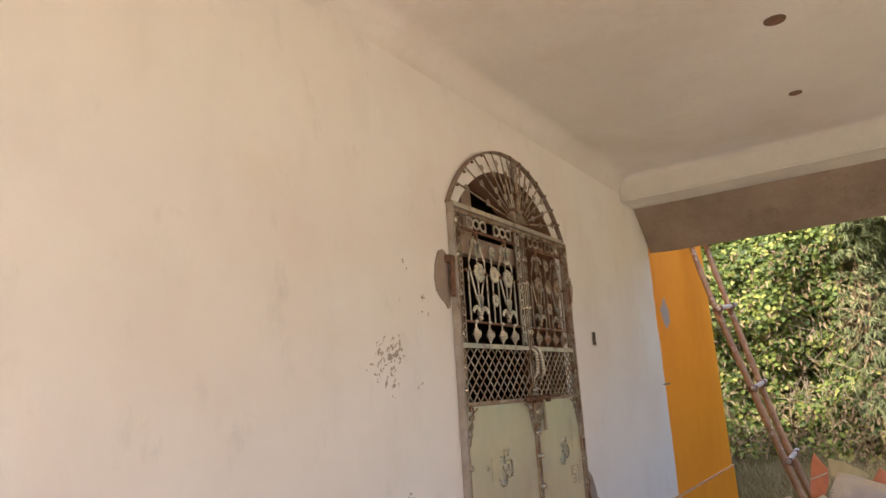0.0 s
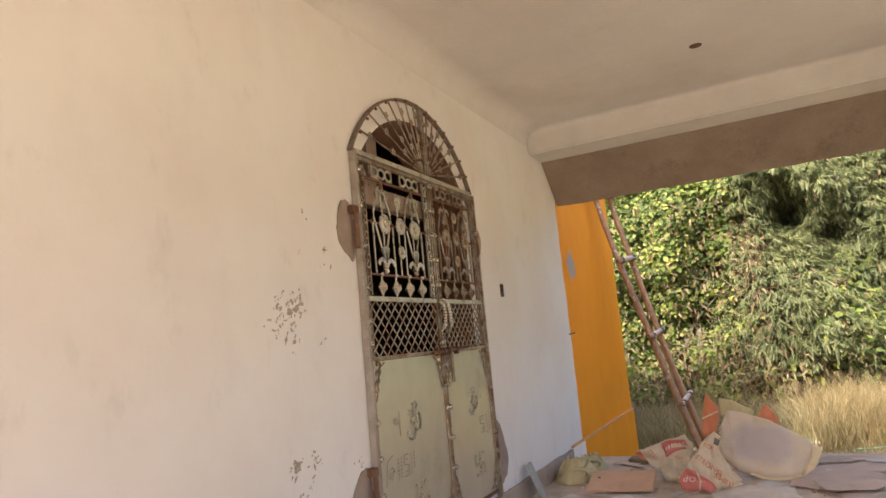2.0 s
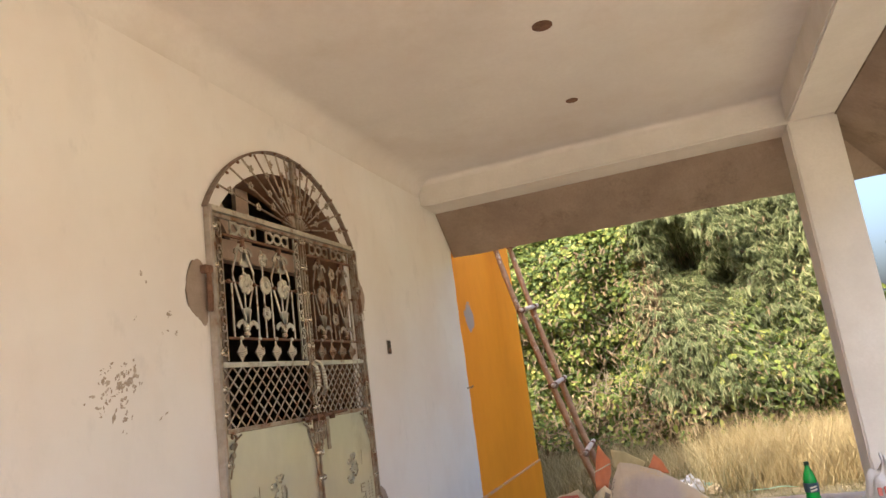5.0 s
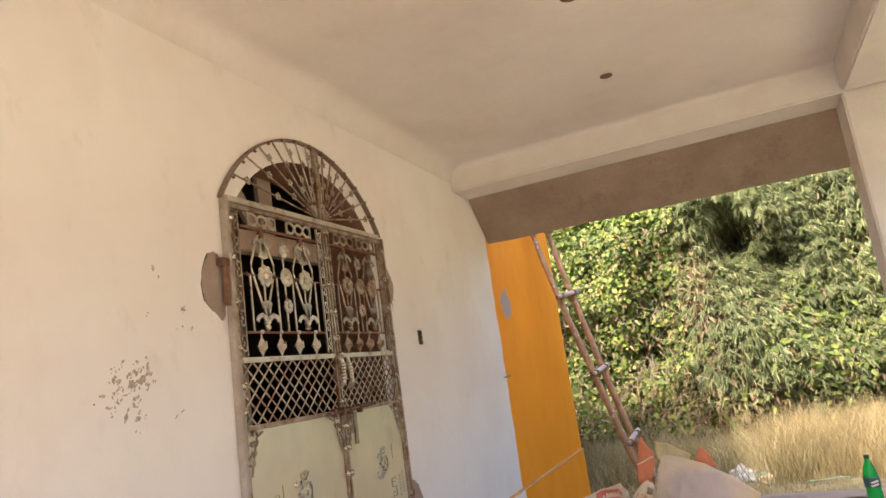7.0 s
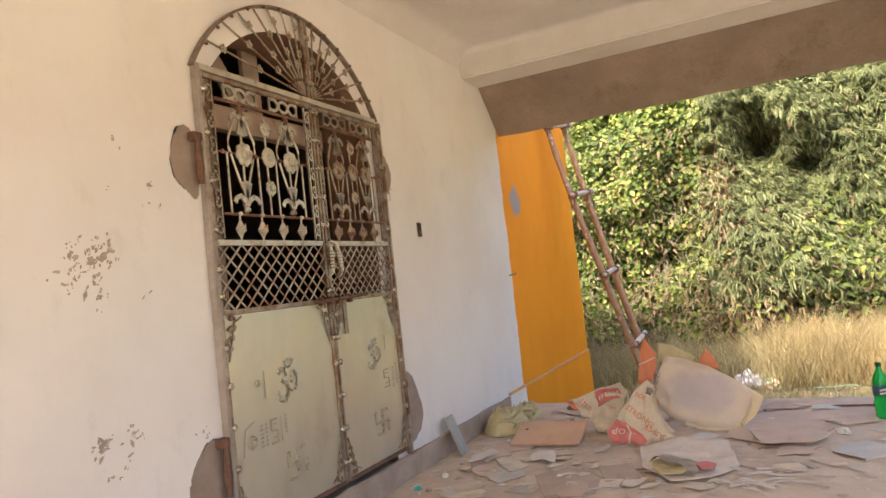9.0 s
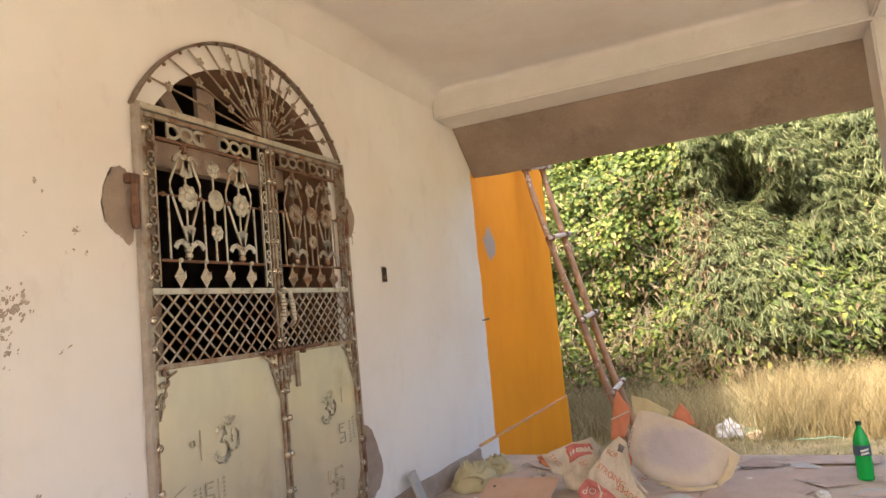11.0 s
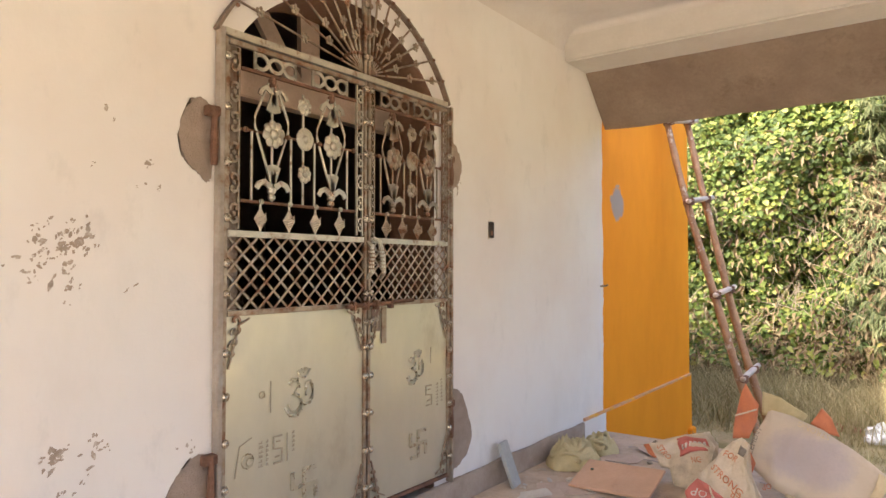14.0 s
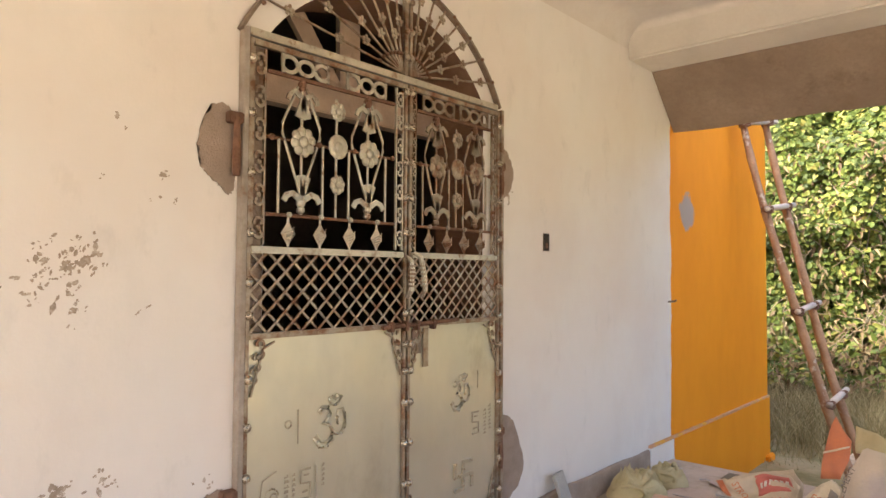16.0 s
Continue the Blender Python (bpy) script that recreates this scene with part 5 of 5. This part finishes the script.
face = sack_face(2.66, 0.28, 3.1, 0.085)
front = buff_sack("crumpled buff cement sack with red printed panel", [(0.72, 0.215), (0.77, 0.255), (0.92, 0.305), (1.11, 0.345), (1.155, 0.28), (1.13, 0.16), (1.12, 0.004), (0.93, 0.004), (0.90, 0.09), (0.84, 0.10), (0.80, 0.17)], face, sack_face(2.75, 0.28, 4.4, 0.06))
sack_sheet("printed_panel", [(0.92, 0.298), (1.105, 0.335), (1.13, 0.25), (0.945, 0.195)], face, M_RED, front, "faded red printed panel", 0.010, 0.002)
for k in range(6):
    x, z = 0.955 + 0.026 * k, 0.235 + 0.0085 * k
    sack_sheet("print_mark", [(x, z), (x + 0.016, z + 0.004), (x + 0.014, z + 0.034), (x - 0.002, z + 0.030)], face, M_PALE, front, "", 0.017, 0.002, 2)
sack_sheet("printed_corner", [(0.722, 0.215), (0.765, 0.245), (0.808, 0.165), (0.79, 0.165)], face, M_ORANGERED, front, "orange-red printed corner", 0.010, 0.002)
lettering("STRO", 0.046, (0.815, 0.255), -62, lambda x, z: face(x, z, 0.012), M_ORANGERED, front)
lettering("NG", 0.042, (1.03, 0.165), 12, lambda x, z: face(x, z, 0.012), M_ORANGERED, front)

face = sack_face(2.34, 0.42, 7.7, 0.075)
front = buff_sack("crumpled buff cement sack with faded red corner print", [(1.345, 0.40), (1.30, 0.375), (1.247, 0.316), (1.15, 0.199), (1.072, 0.092), (1.092, 0.024), (1.15, 0.003), (1.315, 0.005), (1.43, 0.035), (1.51, 0.073), (1.442, 0.141), (1.41, 0.22), (1.393, 0.296), (1.385, 0.37)], face, sack_face(2.42, 0.42, 6.1, 0.05))
sack_sheet("printed_panel", [(1.131, 0.17), (1.209, 0.141), (1.335, 0.034), (1.31, 0.008), (1.155, 0.008), (1.095, 0.03), (1.078, 0.09)], face, M_RED, front, "faded red printed panel", 0.010, 0.002)
sack_sheet("print_mark", [(1.20, 0.143), (1.213, 0.137), (1.22, 0.01), (1.205, 0.01)], face, M_SACK, front, "", 0.016, 0.002, 3)
sack_sheet("print_mark", [(1.345, 0.365), (1.385, 0.345), (1.375, 0.30), (1.34, 0.315)], face, M_PRINT, front, "grey-blue printed mark", 0.012, 0.002, 3)
on = lambda x, z: face(x, z, 0.013)
lettering("OP", 0.058, (1.185, 0.095), 165, lambda x, z: face(x, z, 0.019), M_PALE, front)
lettering("STRONG", 0.052, (1.205, 0.235), -40, on, M_ORANGERED, front)
lettering("SUPER", 0.052, (1.455, 0.075), 158, on, M_ORANGERED, front)
lettering("FOR", 0.044, (1.265, 0.31), -30, on, M_ORANGERED, front)


# khaki cloth sacks thrown down by the wall: a mound with rolled folds over it
def cloth_heap(at, size, seedv, rolls, label):
    rnd = random.Random(seedv)
    bm = bmesh.new()
    n = 24
    g = []
    for j in range(n + 1):
        t = j / n
        ring = []
        for i in range(n):
            a = 2 * math.pi * i / n
            k = 1 + 0.22 * noise.noise(Vector((math.cos(a) * 1.3 + seedv, math.sin(a) * 1.3, t)))
            r = math.cos(t * math.pi / 2) ** 0.6 * k
            c = Vector((r * math.cos(a) * 2 + seedv, r * math.sin(a) * 2, t * 2))
            z = size[2] * math.sin(t * math.pi / 2) * (0.45 + 0.9 * abs(noise.noise(c * 1.5)) + 0.5 * abs(noise.noise(c * 3.2)) + 0.15 * abs(math.sin(3 * a + 4 * t)))
            ring.append(bm.verts.new((at[0] + size[0] * r * math.cos(a), at[1] + size[1] * r * math.sin(a), 0.004 + z)))
        g.append(ring)
    for p, q in zip(g, g[1:]):
        for i in range(n):
            bm.faces.new((p[i], p[(i + 1) % n], q[(i + 1) % n], q[i]))
    heap = tagged(smooth(part("cloth", bm, M_CLOTH)), label, "cloth")
    for k in range(rolls):                              # folds of cloth bent over the mound
        a0, tilt = rnd.uniform(0, 6.28), rnd.uniform(0.5, 0.95)
        span = rnd.uniform(1.2, 2.4)
        pts, rs = [], []
        for i in range(11):
            f = i / 10
            a = a0 + span * (f - 0.5)
            r = tilt * (0.75 + 0.25 * math.cos((f - 0.5) * 5))
            z = size[2] * (1.04 - 0.75 * r ** 2) + 0.012 * math.sin(f * 7 + k)
            pts.append((at[0] + size[0] * r * math.cos(a), at[1] + size[1] * r * math.sin(a), max(0.02, z)))
            rs.append(0.006 + 0.017 * math.sin(math.pi * min(1, f + 0.03)) ** 0.6)
        b2 = bmesh.new()
        tube(b2, pts, rs, 8)
        smooth(part("fold", b2, M_CLOTH, heap))
    b2 = bmesh.new()                                    # hemmed mouth of the sack, a flattened loop facing the porch
    mouth = [(at[0] + size[0] * (0.25 + 0.55 * math.cos(t)), at[1] - size[1] * (0.72 + 0.10 * math.sin(t)), 0.035 + size[2] * 0.28 * (1 + math.sin(t + 0.3))) for t in [j * math.pi / 8 for j in range(16)]]
    tube(b2, mouth, 0.011, 6, closed=True)
    smooth(part("hem", b2, M_CLOTH, heap, "rolled hem of the sack mouth"))
    return heap


cloth_heap((0.205, 2.72, 0), (0.16, 0.22, 0.16), 4, 9, "rumpled khaki cloth sack heaped at the wall foot")
cloth_heap((0.235, 3.12, 0), (0.12, 0.15, 0.13), 6, 5, "small rumpled olive cloth beside the wall")

# slate board leaning on the wall
bm = bmesh.new()
box(bm, (-0.011, -0.06, 0.0), (0.011, 0.06, 0.28), 0.003)
ob = tagged(part("board", bm, M_SLATE), "grey slate strip leaning on the wall", "board")
ob.matrix_basis = pose(0.125, 2.07, 0.004, 0, -20, 8)
# orange-brown board
bm = bmesh.new()
box(bm, (-0.25, -0.18, 0.0), (0.25, 0.18, 0.016), 0.004)
bmesh.ops.subdivide_edges(bm, edges=bm.edges[:], cuts=2, use_grid_fill=True)
ob = tagged(part("floor_board", bm, M_TERRA), "orange-brown flat board with a small hole lying tilted", "board")
ob.matrix_basis = pose(0.64, 2.42, 0.052, 12, -1, 2)
# dark disc laid on the board for the shade in its hole
bm = bmesh.new()
lathe(bm, [(0.012, 0), (0.012, 0.002)], 10)
hole = part("nail_hole_disc", bm, M_CAP, ob)
hole.location = (-0.18, 0.05, 0.0165)
bm = bmesh.new()
box(bm, (0.50, 2.50, 0.0), (0.72, 2.60, 0.062), 0.008)
tagged(part("brick", bm, M_BRICK), "dusty red brick under the board", "brick")
bm = bmesh.new()
box(bm, (0.50, 3.36, 0.0), (0.95, 3.52, 0.05), 0.008)
tagged(part("plank", bm, M_TWIG), "weathered brown plank near the floor edge", "plank")

# torn cardboard and paper
G1, G2 = "torn cardboard sheets", "paper and plastic scraps"
def sheet_on_floor(name, outline, mat, seedv, label, category, group="", z=0.002, rough=0.012, thick=0.004):
    """A flat piece with a drawn outline in floor coordinates."""
    cx, cy = sum(p[0] for p in outline) / len(outline), sum(p[1] for p in outline) / len(outline)
    return lying(name, [(x - cx, y - cy) for x, y in outline], thick, mat, (cx, cy, z), 0, seedv, label, category, group, rough)


CARD = "torn brown cardboard lying on the floor"
sheet_on_floor("cardboard_sheet", [(1.79, 2.52), (1.86, 2.85), (1.97, 3.13), (2.19, 3.31), (2.33, 3.05), (2.44, 2.74), (2.29, 2.41), (2.06, 2.34)], M_CARD, 1, CARD, "cardboard", G1, 0.004, 0.03)
sheet_on_floor("cardboard_sheet", [(2.30, 3.12), (2.42, 3.40), (2.72, 3.30), (2.71, 2.95), (2.51, 2.83)], M_CARD, 2, CARD, "cardboard", G1, 0.003, 0.02)
sheet_on_floor("cardboard_sheet", [(0.79, 1.61), (0.94, 1.79), (1.10, 1.72), (1.19, 1.59), (1.22, 1.34), (0.96, 1.26)], M_CARD, 3, CARD, "cardboard", G1, 0.004, 0.012)
sheet_on_floor("cardboard_sheet", [(1.13, 1.81), (1.31, 1.89), (1.41, 1.61), (1.23, 1.53)], M_CARD, 4, CARD, "cardboard", G1, 0.005, 0.012)
sheet_on_floor("cardboard_sheet", [(1.40, 2.50), (1.62, 2.62), (1.80, 2.60), (1.72, 2.38), (1.52, 2.30)], M_CARD, 5, CARD, "cardboard", G1, 0.004, 0.03)
sheet_on_floor("cardboard_sheet", [(1.95, 2.55), (2.12, 2.70), (2.42, 2.52), (2.30, 2.30), (2.02, 2.28)], M_CARD, 6, CARD, "cardboard", G1, 0.030, 0.02)
sheet_on_floor("cardboard_sheet", [(2.20, 3.45), (2.50, 3.70), (2.92, 3.68), (2.88, 3.45), (2.55, 3.42)], M_CARD, 7, CARD, "cardboard", G1, 0.004, 0.03)
sheet_on_floor("cardboard_sheet", [(0.30, 2.25), (0.42, 2.33), (0.55, 2.18), (0.40, 2.08)], M_CARD, 8, CARD, "cardboard", G1, 0.004, 0.03)
sheet_on_floor("cardboard_sheet", [(1.90, 3.30), (2.10, 3.60), (2.36, 3.55), (2.24, 3.34)], M_CARD, 9, CARD, "cardboard", G1, 0.006, 0.02)
sheet_on_floor("cardboard_sheet", [(1.55, 1.10), (1.72, 1.30), (2.00, 1.22), (1.92, 1.02)], M_CARD, 10, CARD, "cardboard", G1, 0.004, 0.012)
sheet_on_floor("plastic_sheet", [(0.39, 1.68), (0.54, 1.83), (0.66, 1.74), (0.73, 1.61), (0.62, 1.44)], M_PLASTICSHEET, 11, "greyish dusty plastic sheet on the floor", "plastic sheet", G2, 0.004, 0.012, 0.003)
sheet_on_floor("plastic_sheet", [(2.38, 2.20), (2.46, 2.33), (2.58, 2.42), (2.70, 2.33), (2.64, 2.15), (2.52, 2.05)], M_PLASTICSHEET, 12, "pale bluish plastic sheet on the floor", "plastic sheet", G2, 0.004, 0.03, 0.003)
sheet_on_floor("plastic_sheet", [(2.62, 2.72), (2.75, 2.85), (2.98, 2.80), (2.92, 2.66)], M_PLASTICSHEET, 13, "pale bluish plastic sheet on the floor", "plastic sheet", G2, 0.004, 0.02, 0.003)
rnd = random.Random(55)
for i in range(26):
    x, y = rnd.uniform(0.3, 2.9), rnd.uniform(1.1, 3.5)
    a = rnd.uniform(0.08, 0.2)
    lying("cardboard_sheet", ragged(a, a * rnd.uniform(0.4, 0.7), rnd.randint(5, 8), 400 + i, 0.28), 0.004, M_CARD if i % 3 else M_SACK, (x, y, 0.003 + 0.006 * rnd.random()), rnd.uniform(0, 360), i * 1.9,
          "torn brown cardboard lying on the floor", "cardboard", G1, 0.014, (rnd.uniform(-1.5, 1.5), rnd.uniform(-1.5, 1.5)))
sheet_on_floor("sack_piece", [(1.30, 2.22), (1.35, 2.00), (1.39, 1.79), (1.58, 1.56), (1.78, 1.62), (1.91, 1.87), (1.86, 2.15), (1.83, 2.32), (1.68, 2.48), (1.41, 2.30)], M_PAPER, 5, "dusty pinkish flattened sack with folded mouth", "sack", "", 0.006, 0.06)
sheet_on_floor("sack_piece", [(1.44, 1.83), (1.47, 1.68), (1.53, 1.58), (1.64, 1.56), (1.68, 1.68), (1.60, 1.76), (1.54, 1.84)], M_CLOTH, 6, "olive inside of the flattened sack's mouth", "sack", "", 0.045, 0.03)
bm = bmesh.new()                        # the mouth's upper lip, standing open in an arch over the olive inside
lip = []
for j in range(13):
    f = j / 12
    lip.append((Vector((1.42 + 0.27 * f, 1.80 - 0.24 * f + 0.05 * math.sin(f * 9), 0.035 + 0.065 * math.sin(math.pi * f) ** 0.7)), Vector((1.52 + 0.25 * f, 1.98 - 0.20 * f, 0.03))))
rows = [[bm.verts.new(a.lerp(b, k / 5) + Vector((0, 0, 0.02 * math.sin(math.pi * k / 5) + 0.012 * noise.noise(a * 9 + b * k)))) for k in range(6)] for a, b in lip]
for p, q in zip(rows, rows[1:]):
    for k in range(5):
        bm.faces.new((p[k], q[k], q[k + 1], p[k + 1]))
solid(bm, 0.004)
tagged(smooth(part("sack_piece", bm, M_PAPER)), "dusty upper lip of the flattened sack, arched open", "sack")
sheet_on_floor("sack_piece", [(1.68, 1.74), (1.74, 1.62), (1.80, 1.66), (1.80, 1.76), (1.75, 1.80)], M_RED, 7, "red printed scrap of a sack", "sack", "", 0.055, 0.03, 0.003)
rnd = random.Random(77)
for i in range(285):
    x, y = rnd.uniform(0.08, 2.95), rnd.uniform(0.8, 3.65)
    if i % 3 == 0:
        x, y = rnd.gauss(1.1, 0.6), rnd.gauss(1.75, 0.35)
        x = min(2.9, max(0.1, x))
    a = rnd.choice((0.014, 0.02, 0.03, 0.045, 0.06, 0.09)) * rnd.uniform(0.7, 1.2)
    mt = rnd.choice((M_PAPER, M_PAPER, M_PLASTICSHEET, M_CARD, M_PAPER, M_SACK))
    lying("paper_scrap", ragged(a, a * rnd.uniform(0.3, 0.8), rnd.randint(5, 8), 100 + i, 0.35), 0.002, mt, (x, y, 0.002 + 0.008 * rnd.random()), rnd.uniform(0, 360), i * 1.3,
          "dusty torn scrap lying on the floor", "scrap", G2, 0.022, (rnd.uniform(-3, 3), rnd.uniform(-3, 3)))
for i, (x, y, a, b, rz) in enumerate([(0.32, 1.93, .15, .07, 30), (2.45, 3.30, .12, .04, 10), (1.66, 2.42, .10, .08, 50), (0.73, 1.96, .10, .12, 5), (1.08, 2.18, .08, .05, 15)] ):
    lying("plastic_sheet", ragged(a, b, 8, 200 + i, 0.3), 0.002, M_PLASTICSHEET, (x, y, 0.012), rz, i * 2.1, "pale crumpled plastic sheet on the floor", "plastic sheet", G2, 0.08)
# sticks and splinters
for i in range(40):
    x, y, a, ln = rnd.uniform(0.3, 2.8), rnd.uniform(1.2, 3.5), rnd.uniform(-0.7, 0.7), rnd.uniform(0.06, 0.26)
    if i > 14:
        x, y = rnd.uniform(1.75, 2.15), rnd.uniform(1.5, 1.9)
    bm = bmesh.new()
    tube(bm, [(x, y, 0.01), (x + ln / 2 * math.cos(a), y + ln / 2 * math.sin(a), 0.02), (x + ln * math.cos(a), y + ln * math.sin(a), 0.012)], 0.005, 5)
    tagged(part("stick", bm, M_RUNG), "thin pale wood splinter on the floor", "stick", "wood splinters")
# small pebbles and plaster crumbs
for i in range(40):
    bm = bmesh.new()
    r = rnd.uniform(0.008, 0.028)
    bmesh.ops.create_icosphere(bm, subdivisions=1, radius=r)
    for v in bm.verts:
        v.co *= rnd.uniform(0.7, 1.2)
        v.co.z *= 0.6
    ob = tagged(part("plaster_crumb", bm, rnd.choice((M_PALE, M_SKIRT, M_PAPER))), "small crumb of plaster on the floor", "crumb", "plaster crumbs")
    ob.location = (rnd.uniform(0.08, 2.6), rnd.uniform(0.8, 3.5), r * 0.5)


# ---- bottle, bag, outdoor litter ----
def green_bottle():
    bt = empty("plastic_bottle", "green plastic drink bottle with dark label standing upright", "bottle")
    bm = bmesh.new()
    prof = [(0.030, 0.0), (0.044, 0.006), (0.046, 0.02), (0.043, 0.035), (0.046, 0.05), (0.046, 0.11), (0.043, 0.125), (0.045, 0.14), (0.045, 0.20), (0.043, 0.225), (0.034, 0.262), (0.020, 0.292), (0.0145, 0.305), (0.0145, 0.318)]
    smooth(part("bottle_body", lathe(bm, prof, 20), M_GLASSGREEN, bt))
    part("cap", lathe(bmesh.new(), [(0.016, 0.3185), (0.017, 0.322), (0.017, 0.338), (0.015, 0.341)], 16), M_CAP, bt, "dark green screw cap")
    lb = part("label", lathe(bmesh.new(), [(0.0463, 0.145), (0.0468, 0.146), (0.0468, 0.205), (0.0463, 0.206)], 20), M_LABEL, bt, "dark printed label band")
    for k, z in enumerate((0.158, 0.178)):
        bm = bmesh.new()
        tube(bm, [(0.048 * math.cos(t), 0.048 * math.sin(t), z + 0.012 * (t + 1.9)) for t in (-2.2, -1.9, -1.6, -1.3)], 0.006, 5)
        part("print_mark", bm, M_PALE, lb)
    return bt


bo = green_bottle()
bo.matrix_basis = pose(2.755, 3.07, 0.0, 0, 0, 20) @ Matrix.Scale(1.08, 4)


def plastic_bag():
    bg = empty("plastic_bag", "knotted white plastic bag with red print, resting against the pillar", "bag")
    bm = bmesh.new()
    bmesh.ops.create_icosphere(bm, subdivisions=4, radius=1)
    for v in bm.verts:
        c = Vector(v.co)
        z = c.z * 0.5 + 0.5
        r = (0.20 * (1 - z) ** 0.35 if z > 0.4 else 0.20) * (1 - 0.3 * max(0, z - 0.3))
        w = 1 + 0.22 * noise.noise(c * 1.8 + Vector((3, 1, 0))) + 0.10 * noise.noise(Vector((math.atan2(c.y, c.x) * 3, z * 1.5, 2)))
        v.co = (c.x * r * w * 1.05, c.y * r * w * 0.75, max(0.0, z * 0.36 * w - 0.01))
    smooth(part("bag_body", bm, M_BAG, bg))
    bm = bmesh.new()
    for a in (-0.5, 0.6):
        strip(bm, [(0.0, 0.30), (0.05 * a, 0.36), (0.13 * a, 0.40)], 0.04, 0.01, 0.0)
    part("knot", bm, M_BAG, bg)
    for k in range(4):
        bm = bmesh.new()
        box(bm, (-0.10 + 0.04 * k, -0.158 - 0.006 * (k % 2), 0.17 + 0.006 * k), (-0.075 + 0.04 * k, -0.135, 0.22 + 0.006 * k), 0.003)
        part("print_mark", bm, M_RED, bg, "red printed letters")
    return bg


pb = plastic_bag()
pb.matrix_basis = pose(3.21, 2.86, 0.0, 0, 0, 0)


def crumpled(name, at, r, mat, seedv, label):
    bm = bmesh.new()
    bmesh.ops.create_icosphere(bm, subdivisions=3, radius=r)
    for v in bm.verts:
        c = Vector(v.co) / r
        v.co *= 1 + 0.45 * noise.noise(c * 1.6 + Vector((seedv, 0, 0))) + 0.2 * noise.noise(c * 4)
        v.co.z = max(-r * 0.4, v.co.z * 0.7)
    ob = part(name, bm, mat)
    ob.location = (at[0], at[1], at[2] + r * 0.4)
    return tagged(ob, label, "litter", "litter outside")


crumpled("plastic_litter", (1.77, 6.9, -0.49), 0.17, M_BAG, 1, "crumpled white plastic bag on the grass")
crumpled("plastic_litter", (1.98, 6.95, -0.48), 0.09, M_TEAL, 2, "turquoise plastic scrap on the grass")
crumpled("plastic_litter", (2.05, 6.75, -0.49), 0.09, M_SACKRIM, 3, "buff paper wad on the grass")
crumpled("plastic_litter", (0.75, 6.6, -0.49), 0.11, M_PAPER, 4, "crumpled pale paper on the shaded grass")
crumpled("plastic_litter", (1.13, 3.14, 0.0), 0.055, M_TEAL, 5, "turquoise plastic scrap behind the sacks")
crumpled("plastic_litter", (0.16, 1.30, 0.0), 0.022, M_TEAL, 6, "tiny turquoise plastic scrap on the floor")
crumpled("paper_ball", (2.48, 2.66, 0.0), 0.035, M_PALE, 7, "small crumpled white paper ball on the floor")
crumpled("paper_ball", (0.22, 1.55, 0.0), 0.022, M_PALE, 8, "small crumpled white paper ball on the floor")
lying("plastic_strip", ragged(.32, .03, 10, 300, 0.3), 0.003, M_STRIP, (2.70, 6.62, -0.47), 14, 3, "pale green plastic strip on the grass", "litter", "", 0.05)
for i, (x, y) in enumerate(((1.45, 7.3), (1.62, 7.2), (1.25, 7.4))):
    bm = bmesh.new()
    box(bm, (-0.11, -0.05, 0), (0.11, 0.05, 0.07), 0.006)
    tagged(part("brick", bm, M_BRICK), "old red brick lying in the grass", "brick", "bricks in the grass").matrix_basis = pose(x, y, -0.5, 0, 0, 25 * i)
